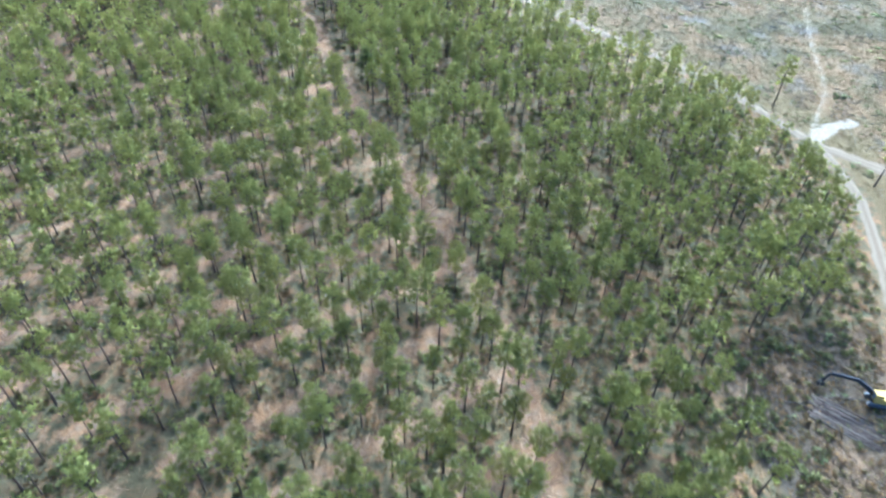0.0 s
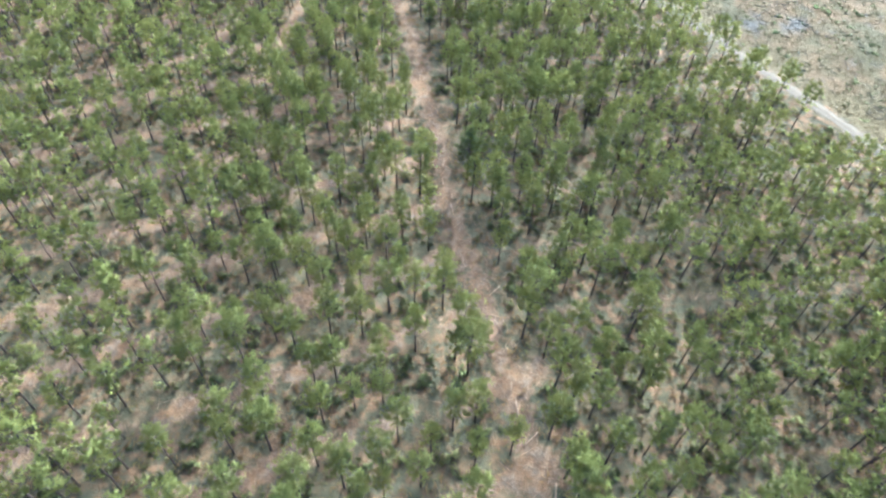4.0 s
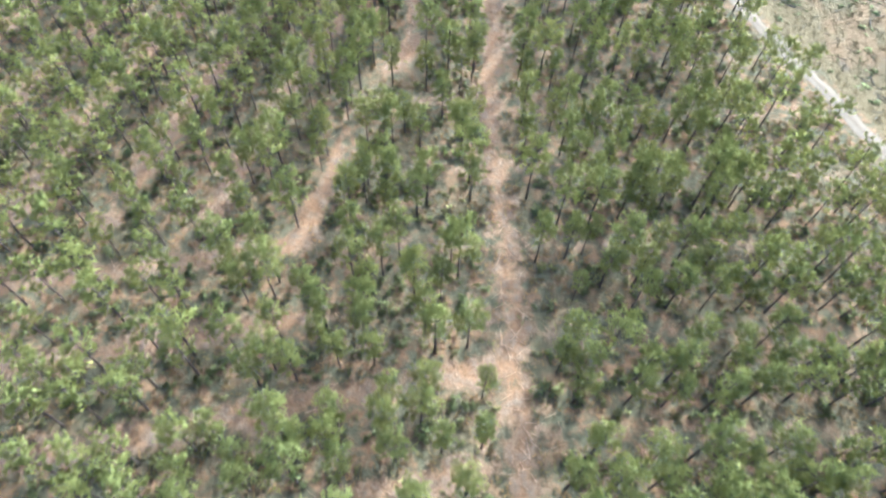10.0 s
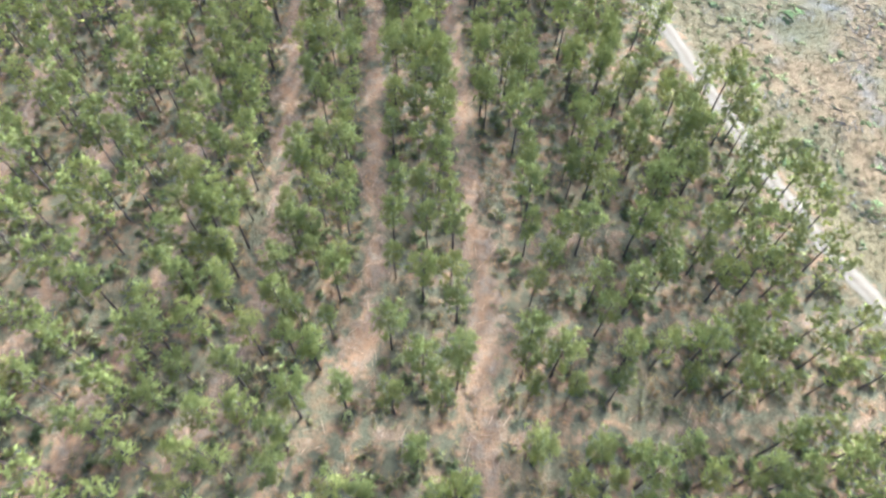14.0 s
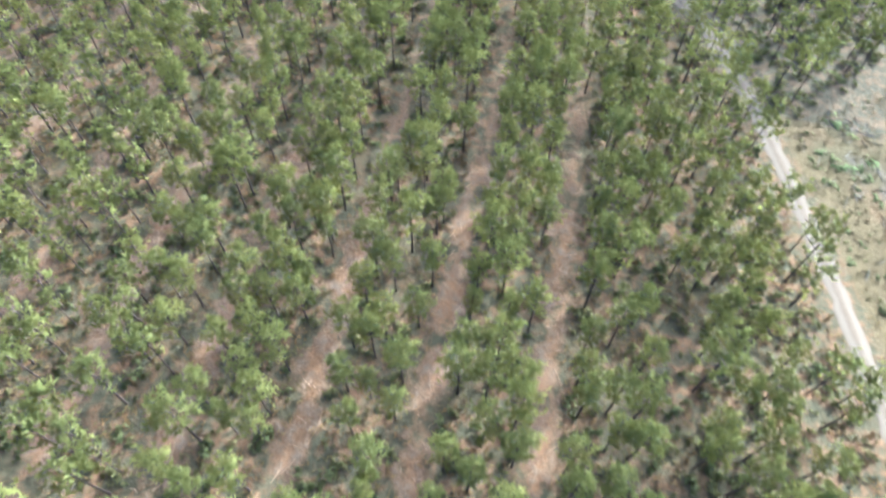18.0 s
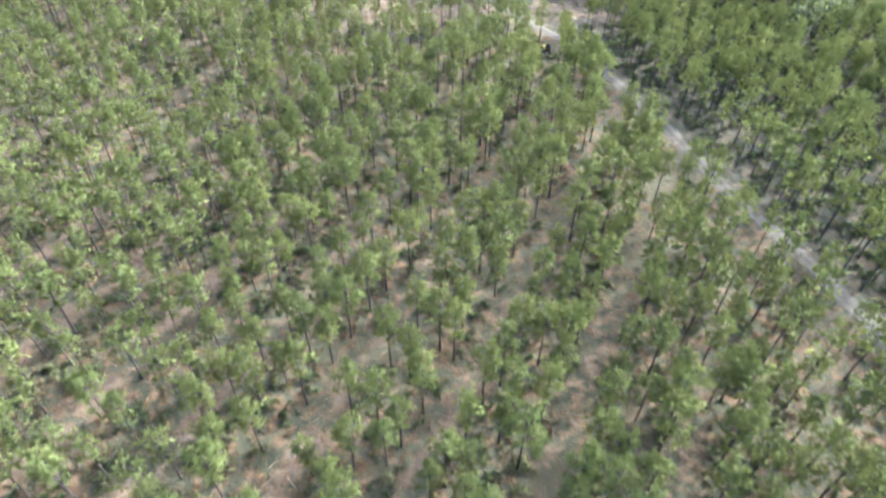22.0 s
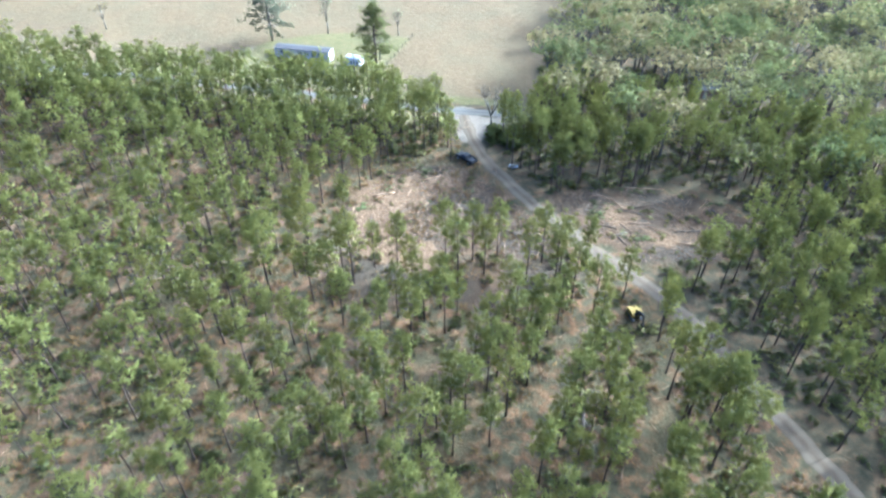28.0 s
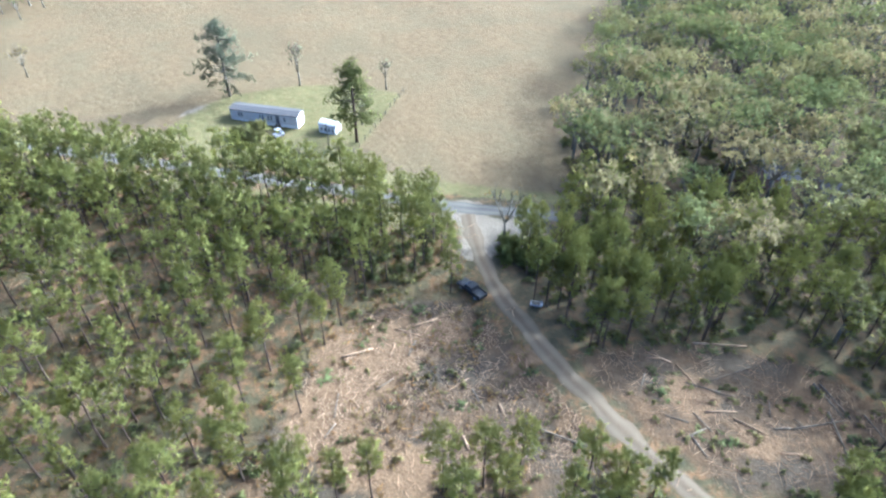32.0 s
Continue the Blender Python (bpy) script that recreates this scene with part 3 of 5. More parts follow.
def pine_parts(seed, tall=12.0, full=1.0, clumps=160, blades=9, base=0.455, wide=0.104):
    """A plantation pine with an airy, rounded crown of needle sprays: (trunk with limbs, crown)."""
    r = np.random.default_rng(seed)
    lean = r.normal(0, 0.012, 2) * tall
    heights = np.array([-0.03, 0.3, 0.6, 0.95]) * tall
    bend = r.normal(0, 0.1, (4, 2)) * np.array([0, 0.6, 1, 0.5])[:, None]
    stem = np.column_stack([lean * (heights.clip(0) / tall)[:, None] ** 1.5 + bend, heights])
    thick = 0.0125 * tall
    wood = [tube(stem, thick * np.array([1.25, 0.85, 0.62, 0.12]), 5)]
    base = base + r.uniform(-0.07, 0.06)
    # limbs in a spiral; each carries a few sprays towards its tip
    limbs = 30 if clumps > 30 else 12
    u = (np.arange(limbs) + r.uniform(0.1, 0.9, limbs)) / limbs
    turn = np.arange(limbs) * 2.4 + r.normal(0, 0.5, limbs)
    girth = (0.6 + 0.4 * np.clip(u / 0.28, 0, 1)) * (1 - u**2.8) ** 0.6
    out = full * tall * 0.192 * girth * r.uniform(0.76, 1.12, limbs)
    z = tall * (base + (0.97 - base) * u)
    foot = np.column_stack([np.interp(z, heights, stem[:, 0]), np.interp(z, heights, stem[:, 1]), z])
    way = np.column_stack([np.cos(turn), np.sin(turn), 0.2 + 0.75 * u])
    tip = foot + way * out[:, None]
    for k in range(1, limbs - 6, 4):
        wood.append(tube([foot[k] - (0, 0, 0.3), foot[k] * 0.4 + tip[k] * 0.6 - (0, 0, 0.2), tip[k]], [0.05, 0.035, 0.012], 3))
    share = (out + 0.25) * (0.55 + 0.45 * np.clip(u / 0.4, 0, 1))
    which = r.choice(limbs, clumps, p=share / share.sum())
    along = r.uniform(0.15, 1.0, clumps) ** 0.6
    at = foot[which] + (tip[which] - foot[which]) * along[:, None] + r.normal(0, 0.026 * tall, (clumps, 3)) * (1, 1, 0.9)
    v, f = tufts(at, r.uniform(0.52, 0.86, clumps) * tall / 12 * (1 if blades > 7 else 1.15), blades, wide, r, 0.85)
    heart = np.array([stem[2][0], stem[2][1], tall * (0.35 + 0.62 * base)])
    around = (at - heart) / (np.array([0.17, 0.17, 0.27]) * tall)
    around += r.normal(0, 0.22, around.shape) + (0, 0, 1.0)
    return gather(wood), (v, f, np.repeat(around, blades * 3, axis=0))


def hardwood_parts(seed, tall=13.0, clumps=150, bare=False, wide=0.3, blades=5):
    """A broad-leaved tree with a lumpy crown of several domes: (trunk with limbs, crown)."""
    r = np.random.default_rng(seed)
    fork = tall * r.uniform(0.3, 0.42)
    wood = [tube([(0, 0, -0.3), (0.1, 0, fork * 0.5), (0, 0.1, fork)], [0.024 * tall, 0.018 * tall, 0.015 * tall], 6)]
    centres, sizes, outs = [], [], []
    domes = 7
    for k in range(domes):
        a = k * 2.4 + r.uniform(-0.4, 0.4)
        out = tall * wide * math.sqrt((k + 0.4) / domes) * r.uniform(0.75, 1.15)
        z = tall * r.uniform(0.6, 0.86) - 0.25 * out
        c = np.array([math.cos(a) * out, math.sin(a) * out, z])
        mid = c * 0.5 + (0, 0, fork * 0.45)
        wood.append(tube([(0, 0.1, fork * 0.92), mid, c], [0.011 * tall, 0.007 * tall, 0.002 * tall], 4 if bare else 3))
        for _ in range(5 if bare else 0):
            e = c + r.normal(0, 0.09 * tall, 3) + (0, 0, 0.08 * tall)
            wood.append(tube([mid * 0.4 + c * 0.6, (c + e) / 2, e], [0.004 * tall, 0.003 * tall, 0.0012 * tall], 3))
        m = clumps // domes
        d = r.normal(size=(m, 3))
        d[:, 2] = np.abs(d[:, 2]) * 0.9 - 0.25
        d /= np.linalg.norm(d, axis=1)[:, None]
        lump = tall * r.uniform(0.12, 0.18)
        centres.append(c + d * lump * r.uniform(0.65, 1.05, (m, 1)) * (1, 1, 0.85))
        outs.append(d + (0, 0, 0.35))
        sizes.append(r.uniform(0.3, 0.54, m) * tall / 13)
    v, f = tufts(np.vstack(centres), np.concatenate(sizes), blades, 0.27, r, 0.1)
    return gather(wood), (v, f, np.repeat(np.vstack(outs), blades * 3, axis=0))


def shrub_parts(seed, size=1.0, clumps=26, blades=5):
    """A low, many-stemmed bush: (stems, foliage)."""
    r = np.random.default_rng(seed)
    d = r.normal(size=(clumps, 3))
    d[:, 2] = np.abs(d[:, 2])
    d /= np.linalg.norm(d, axis=1)[:, None]
    c = d * r.uniform(0.3, 0.82, (clumps, 1)) * (1.0, 1.0, 0.85) + (0, 0, 0.15)
    c[:, :2] += 0.25 * np.sin(c[:, 1::-1] * 3 + seed)
    stems = [tube([(0, 0, -0.15), c[k] * 0.5, c[k]], [0.04, 0.03, 0.01], 3) for k in range(4)]
    v, f = gather(stems)
    t, g = tufts(c, r.uniform(0.36, 0.6, clumps), blades, 0.24, r, 0.5)
    return (v * size, f), (t * size, g, np.repeat(d + (0, 0, 0.4), blades * 3, axis=0))


def planted(kinds, places, turns, scales, tints, slots):
    """Many plants in one mesh: kinds is a list of lists of (verts, faces), one for each slot."""
    vs, fs, ms, ts, os, n = [], [], [], [], [], 0
    which = np.arange(len(places)) % len(kinds)
    for k, pieces in enumerate(kinds):
        mine = np.nonzero(which == k)[0]
        if not len(mine):
            continue
        c, s = np.cos(turns[mine])[:, None], np.sin(turns[mine])[:, None]
        for slot, (v, f, *o) in zip(slots, pieces):
            o = o[0] if o else v * (1, 1, 0)
            sc = scales[mine]
            x = (c * v[:, 0] - s * v[:, 1]) * sc[:, :1]
            y = (s * v[:, 0] + c * v[:, 1]) * sc[:, :1]
            z = np.ones_like(c) * v[:, 2] * sc[:, 1:]
            w = np.stack([x, y, z], -1) + places[mine][:, None]
            vs.append(w.reshape(-1, 3))
            ff = f[None] + (np.arange(len(mine)) * len(v))[:, None, None] + n
            fs.append(ff.reshape(-1, 3))
            ms.append(np.full(len(mine) * len(f), slot))
            ts.append(np.repeat(tints[mine], len(v)))
            os.append(np.stack([c * o[:, 0] - s * o[:, 1], s * o[:, 0] + c * o[:, 1], np.ones_like(c) * o[:, 2]], -1).reshape(-1, 3))
            n += len(mine) * len(v)
    return np.vstack(vs), np.vstack(fs), np.concatenate(ms), np.concatenate(ts), np.vstack(os)


def stand(name, kinds, places, turns, scales, tints, slots, materials, label, category):
    v, f, m, t, o = planted(kinds, places, turns, scales, tints, slots)
    ob = new(name, mesh_of(name, v, f, materials, m, attributes=[("tint", t)], outward=o))
    return tagged(ob, label, category, kind="stuff")


def tree_thing(name, pieces, names, materials, label, category, group=""):
    """A tree as an Empty at its base with a trunk and a crown."""
    root = tagged(new(name), label, category, group)
    root.empty_display_size = 0.5
    for (v, f, *o), n, m in zip(pieces, names, materials):
        part(n, mesh_of(n, v, f, [m], smooth=n == "trunk", outward=o[0] if o else None), root)
    return root


def ring_scatter(ring, spacing, r, jitter=0.45):
    """Places about spacing apart within a ring."""
    ring_a = np.array(ring)
    (x0, y0), (x1, y1) = ring_a.min(0), ring_a.max(0)
    x, y = np.meshgrid(np.arange(x0, x1, spacing), np.arange(y0, y1, spacing))
    p = np.stack([x.ravel(), y.ravel()], 1) + r.uniform(-jitter, jitter, (x.size, 2)) * spacing
    return p[inside(p, ring)]


# ---- planted pines, row by row ----
def pine_places():
    r = np.random.default_rng(21)
    out = []
    # near block: rows run east-north-east, one row in four thinned out
    a = radians(20)
    for n1 in np.arange(-128, 160, 13.5 / 4):
        k = ((n1 + 6.5) / 13.5) % 1
        if min(k, 1 - k) < 0.15:
            continue
        s = np.arange(-170, 190, 6.2) + r.uniform(0, 5)
        s = s + r.normal(0, 1.1, len(s))
        nn = n1 + r.normal(0, 0.45, len(s))
        p = np.stack([math.cos(a) * s - math.sin(a) * nn, math.sin(a) * s + math.cos(a) * nn], 1)
        out.append(p[(block(p) == 0) & (p[:, 1] < 127 + 0.1 * p[:, 0])])
    # far block: rows run north, bending west
    for x2 in np.arange(-415, 60, 15.5 / 4):
        k = ((x2 + 12) / 15.5) % 1
        if min(k, 1 - k) < 0.14:
            continue
        y = np.arange(100, 430, 5.5) + r.uniform(0, 5)
        y = y + r.normal(0, 1.1, len(y))
        x = x2 + r.normal(0, 0.4, len(y)) - (y - 200) * 0.132 - 0.00018 * (y - 230) ** 2 * (y > 230) - bend(y, x2)
        p = np.stack([x, y], 1)
        out.append(p[block(p) == 1])
    # between them, rows that run east
    for v in np.arange(30, 206, 15.2 / 4):
        k = ((v - 128.7) / 15.2) % 1
        if min(k, 1 - k) < 0.14:
            continue
        x = np.arange(-40, 130, 5.6) + r.uniform(0, 5)
        x = x + r.normal(0, 1.1, len(x))
        p = np.stack([x, v + 0.12 * x + r.normal(0, 0.5, len(x))], 1)
        out.append(p[block(p) == 2])
    p = np.vstack(out)
    extra = p[(p[:, 1] > 320) & (side_of(p, HIGHWAY) < 45)] + r.normal(0, 1.0, 2) + (1.9, 2.6)
    edge = ring_scatter([(-380, 316), (-380, 326), (-300, 366), (-232, 398), (-195, 414), (-178, 421), (-172, 411), (-190, 385), (-300, 330)], 2.7, r, 0.4)
    edge = edge[side_of(edge, HIGHWAY) < 30]
    corner = ring_scatter([(-190, 392), (-184, 409), (-176.5, 414), (-171, 408.5), (-167, 404), (-174, 393)], 2.7, r, 0.4)
    crowd = np.vstack([ring_scatter([(22, -34), (54, -28), (88, -20), (108, 22), (100, 70), (62, 150), (38, 196), (0, 196), (8, 110), (20, 30)], 7.4, r, 0.45),
                       ring_scatter([(36, 200), (22, 240), (0, 292), (-30, 328), (-58, 346), (-84, 361), (-96, 352), (-78, 330), (-52, 306), (-22, 276), (2, 240), (14, 200)], 5.8, r, 0.45)])
    crowd = crowd[(lanes(crowd) > 1.7) | (crowd[:, 1] > 235)]
    beyond = side_of(crowd, ROAD)
    crowd = crowd[(crowd[:, 1] > 196) | ((crowd[:, 1] > 112) & (beyond < -15)) | ((r.uniform(size=len(crowd)) < 0.3) & (beyond < -22))]
    p = np.vstack([p, extra[r.uniform(size=len(extra)) < 0.5], edge, corner, crowd])
    side = side_of(p, ROAD)
    roomy = near(p, ROAD)[0] > np.where(p[:, 1] > 276, np.where(side < 0, np.interp(p[:, 1], [300, 304, 372, 378], [2.6, 6.2, 6.2, 4.4]), 3.0), np.where(p[:, 1] > 120, 4.4, np.where(side < 0, 9.0, 4.5)))
    roomy &= ~((near(p, ROAD)[0] < 9) & (p[:, 0] < -137) & (p[:, 0] > -163))
    keep_off = np.where(p[:, 1] < 40, 2.4, 3.2)
    ok = roomy & (side < 6) & ((side < 0) | ((p[:, 1] < 120) & (r.uniform(size=len(p)) < 0.45))) & (near(p, TRACK)[0] > keep_off)
    ring = PLANTATION + [(x + 8, y + 2) for x, y in ROAD[::-1]]
    ok &= inside(p, ring) & (side_of(p, HIGHWAY) > 4) & (depth_in(p, YARD) < -1) & (depth_in(p, CLEAR_A) < 1) & (depth_in(p, CLEAR_B) < 0)
    ok &= ~((depth_in(p, SPARSE) > 0) & (r.uniform(size=len(p)) < 0.2))
    ok &= ~((side > -11) & (p[:, 1] < 272) & (r.uniform(size=len(p)) < np.where(p[:, 1] < 120, 0.5, np.where(p[:, 1] < 215, 0.22, 0.3))))
    ok &= ~((side > -19) & (p[:, 1] < 125) & (p[:, 1] > 5) & (r.uniform(size=len(p)) < 0.35))
    ok &= r.uniform(size=len(p)) > 0.06 + 0.1 * (wave(*p.T, 30, 9) > 0.6)
    p = p[ok]
    kept = []
    for i in r.permutation(len(p)):
        if not kept or np.min(np.abs(p[kept] - p[i]).max(1)) > 2.6:
            kept.append(i)
    # an open strip before the forestry machine, and trees close to the road beside it
    kept = [i for i in kept if near(p[i:i + 1], [(-108.9, 376.4), (-104.2, 364.6)])[0][0] > 3.2]
    beside = [(-98.7, 366.0), (-95.6, 363.2), (-92.4, 365.6), (-100.8, 370.4), (-97.0, 372.6), (-112.8, 371.6), (-115.4, 374.8)]
    # a few trees that lean over the road's west side
    y = np.arange(193, 222, 3.3)
    x = np.interp(y, [q[1] for q in ROAD[10:22]], [q[0] for q in ROAD[10:22]]) - 3.6
    return np.vstack([p[kept], beside, np.stack([x, y], 1) + r.normal(0, 0.5, (len(y), 2))])


pines = pine_places()
pine_kinds = [pine_parts(40 + k, 12.0, f) for k, f in enumerate((1.0, 0.9, 1.1, 0.85, 1.0, 1.15, 0.95, 1.05, 0.8, 1.1))]
r = np.random.default_rng(5)
n = len(pines)
turns, tints = r.uniform(0, 6.28, n), r.uniform(0, 1, n)
tall = r.normal(1.0, 0.1, n).clip(0.72, 1.25) * np.where((pines[:, 0] < -185) & (side_of(pines, HIGHWAY) < 40), 1.03, 1.0)
tall = tall * np.where((near(pines, ROAD)[0] < 9) & (pines[:, 1] < 150) & (side_of(pines, ROAD) > 0), 1.2, 1.0)
roadside = (pines[:, 0] < -180) & (side_of(pines, HIGHWAY) < 26)
scales = np.stack([tall * r.uniform(0.82, 1.08, n) * np.where(roadside, 1.12, 1.0) * np.where(pines[:, 1] > 300, 0.95, 1.0) * np.where((near(pines, ROAD)[0] < 9) & (pines[:, 1] < 150), 1.15, 1.0), tall], 1)
places = np.column_stack([pines, height(pines)])
# the trees along the flown line are things of their own
FLOWN = [(8, -40), (4, 60), (-8, 150), (-20, 220), (-60, 275), (-110, 330), (-140, 368)]
lone = np.argsort(near(pines, FLOWN)[0])[:300]
masters = {}
for k, i in enumerate(lone):
    kind = k % len(pine_kinds)
    m = Matrix.Translation(places[i]) @ Matrix.Rotation(turns[i], 4, "Z")
    if kind not in masters:
        masters[kind] = tree_thing("pine_tree", pine_kinds[kind], ("trunk", "crown"), (BARK, NEEDLES), "slender young plantation pine with a bare lower trunk", "pine tree", "plantation pines")
        masters[kind].matrix_world = m @ Matrix.Diagonal((scales[i][0], scales[i][0], scales[i][1], 1))
        continue
    twin = copy_thing(masters[kind], m)
    twin.scale = (scales[i][0], scales[i][0], scales[i][1])
rest = np.setdiff1d(np.arange(n), lone)
off = near(pines[rest], FLOWN)[0] > 40
lite_kinds = [pine_parts(60 + k, 12.0, f, 84, 6, 0.46, 0.16) for k, f in enumerate((1.0, 0.9, 1.1, 0.95, 1.05, 0.85))]
for some, kinds in ((rest[~off], pine_kinds), (rest[off], lite_kinds)):
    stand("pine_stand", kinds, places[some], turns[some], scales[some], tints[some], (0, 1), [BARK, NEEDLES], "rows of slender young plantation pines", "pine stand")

# the rest of the plantation, far to the west and behind the start
OUTER = [(70, -72), (-46, -72), (-64, -30), (-80, 15), (-104, 100), (-144, 195), (-146, 245), (-202, 278), (-382, 342), (-470, 290), (-330, 120), (-230, -60), (-150, -140), (60, -140)]
outer = ring_scatter(OUTER, 7.4, r)
outer = outer[lanes(outer) > 1.6]
n = len(outer)
plain_kinds = [pine_parts(80 + k, 12.0, f, 14, 4, 0.46, 0.5) for k, f in enumerate((1.0, 0.9, 1.1, 0.95))]
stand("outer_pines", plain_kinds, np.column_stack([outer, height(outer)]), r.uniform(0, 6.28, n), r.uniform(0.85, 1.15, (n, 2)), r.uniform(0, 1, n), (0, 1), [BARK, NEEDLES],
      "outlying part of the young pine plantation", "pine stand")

# ---- woods east of the dirt road: taller pines and broad-leaved trees ----
EAST = [(13, 285), (2, 303), (-22, 331), (-57, 357), (-88, 379), (-104, 389), (-110.5, 391.5), (-105, 399), (-99, 416), (-110, 423), (-120, 420), (-132, 409), (-139, 401.5), (-146, 403.5), (-153, 406.5),
        (-159, 412), (-157, 424), (-160, 433), (-164, 439), (-174, 456), (-187, 495), (-199, 535), (-208, 575), (-140, 612), (-72, 566), (-30, 460), (2, 395), (36, 345), (28, 306)]
r = np.random.default_rng(77)
wood_places = ring_scatter(EAST, 4.9, r)
leafy = wood_places[:, 1] > 440 + 0.25 * (wood_places[:, 0] + 150)
wood_places = wood_places[~leafy | (r.uniform(size=len(wood_places)) < 0.5)]
wood_places = wood_places[r.uniform(size=len(wood_places)) < np.interp(wood_places[:, 1], [315, 345, 380, 400], [0.65, 0.9, 0.9, 1.0])]
wood_places = wood_places[(near(wood_places, PAVED)[0] > 3.4) & (near(wood_places, [(-131, 466), (-120, 467)])[0] > 5.5) & (near(wood_places, ROAD)[0] > 2.8)]
piney = (wood_places[:, 1] < 440 + 0.25 * (wood_places[:, 0] + 150)) & ((r.uniform(size=len(wood_places)) < 0.88) | (wood_places[:, 1] < 412))
hard_kinds = [hardwood_parts(300 + k, 13.0, 280, wide=w) for k, w in enumerate((0.28, 0.33, 0.24, 0.3, 0.26, 0.36))]
ROADSIDE = [(-157, 409.5), (-150.5, 404.3), (-141, 400.6), (-135, 402), (-129, 409.5), (-120, 421), (-132, 420), (-150, 413)]
infill = ring_scatter(ROADSIDE, 4.6, r)
infill = infill[near(infill, ROAD)[0] > 3.6]
far_kinds = [hardwood_parts(320 + k, 13.0, 150, wide=w) for k, w in enumerate((0.28, 0.33, 0.24, 0.3))]
wild_pines, hards = np.vstack([wood_places[piney], infill]), wood_places[~piney]
n = len(wild_pines)
turns, sizes, tints = r.uniform(0, 6.28, n), np.stack([r.uniform(0.75, 1.0, n), r.uniform(0.9, 1.22, n)], 1), r.uniform(0, 1, n)
for some, kinds in ((wild_pines[:, 1] < 375, lite_kinds), (wild_pines[:, 1] >= 375, pine_kinds)):
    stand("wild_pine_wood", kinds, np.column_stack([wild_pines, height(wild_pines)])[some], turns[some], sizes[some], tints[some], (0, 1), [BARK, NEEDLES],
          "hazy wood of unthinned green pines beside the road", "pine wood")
order = np.argsort(np.hypot(hards[:, 0] + 150, hards[:, 1] - 440))
first = {}
for k, i in enumerate(order[:160]):
    kind = k % len(hard_kinds)
    s = r.uniform(0.9, 1.5)
    m = Matrix.Translation((*hards[i], height(hards[i])[0])) @ Matrix.Rotation(r.uniform(0, 6.28), 4, "Z")
    if kind not in first:
        first[kind] = tree_thing("hardwood_tree", hard_kinds[kind], ("trunk", "crown"), (GREY_BARK, BROADLEAF), "broad-leaved tree with dull green and tan autumn foliage", "tree", "mixed hardwoods")
        first[kind].matrix_world = m @ Matrix.Diagonal((s, s, s, 1))
        continue
    copy_thing(first[kind], m).scale = (s, s, s)
far = hards[order[160:]]
if len(far):
    n = len(far)
    stand("far_hardwood", far_kinds, np.column_stack([far, height(far)]), r.uniform(0, 6.28, n), r.uniform(0.9, 1.7, (n, 1)) * np.array([[1.05, 0.9]]), r.uniform(0, 1, n), (0, 1),
          [GREY_BARK, BROADLEAF], "distant hazy mixed hardwood forest", "forest")
# the tree line at the far side of the pasture
west = ring_scatter([(-352, 395), (-346, 412), (-356, 436), (-372, 470), (-410, 490), (-410, 420), (-380, 385)], 7.5, r)
n = len(west)
stand("distant_wood", far_kinds, np.column_stack([west, height(west)]), r.uniform(0, 6.28, n), r.uniform(0.7, 1.0, (n, 1)) * np.ones((1, 2)), r.uniform(0, 0.4, n), (0, 1),
      [GREY_BARK, DARK_NEEDLES], "distant dark tree line beyond the pasture", "forest")

# ---- low growth ----
r = np.random.default_rng(99)
shrub_kinds = [(shrub_parts(500 + k, 1.0, 17, 4)[1],) for k in range(6)]
low_kinds = [(shrub_parts(540 + k, 1.0, 12, 4)[1],) for k in range(6)]
under = ring_scatter(PLANTATION + [(x + 2, y) for x, y in ROAD[::-1]], 2.75, r, 0.5)
lf = lanes(under)
ok = (lf > 2.5) & (near(under, TRACK)[0] > 3.2) & (near(under, ROAD)[0] > 3.4) & (wave(*under.T, 16, 31) + 0.8 * wave(*under.T, 5, 32) > np.where((side_of(under, ROAD) > -34) | ((under[:, 0] > 20) & (under[:, 1] < 200)), -1.1, -0.5)) & (depth_in(under, CLEAR_A) < 0) & (depth_in(under, YARD) < 7) & (side_of(under, HIGHWAY) > 6)
bush = under[ok]
n = len(bush)
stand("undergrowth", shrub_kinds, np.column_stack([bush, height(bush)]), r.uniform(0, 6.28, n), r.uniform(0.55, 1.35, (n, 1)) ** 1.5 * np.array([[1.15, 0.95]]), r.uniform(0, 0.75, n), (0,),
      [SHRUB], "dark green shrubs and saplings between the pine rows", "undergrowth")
def grass_clump(seed):
    """A flat scatter of dry blades."""
    r = np.random.default_rng(seed)
    c = np.column_stack([r.normal(0, 0.32, (4, 2)), r.uniform(0.02, 0.1, 4)])
    v, f = tufts(c, r.uniform(0.25, 0.5, 4), 3, 0.22, r, 0.3)
    return ((v, f, np.tile((0.0, 0.0, 1.0), (len(v), 1))),)


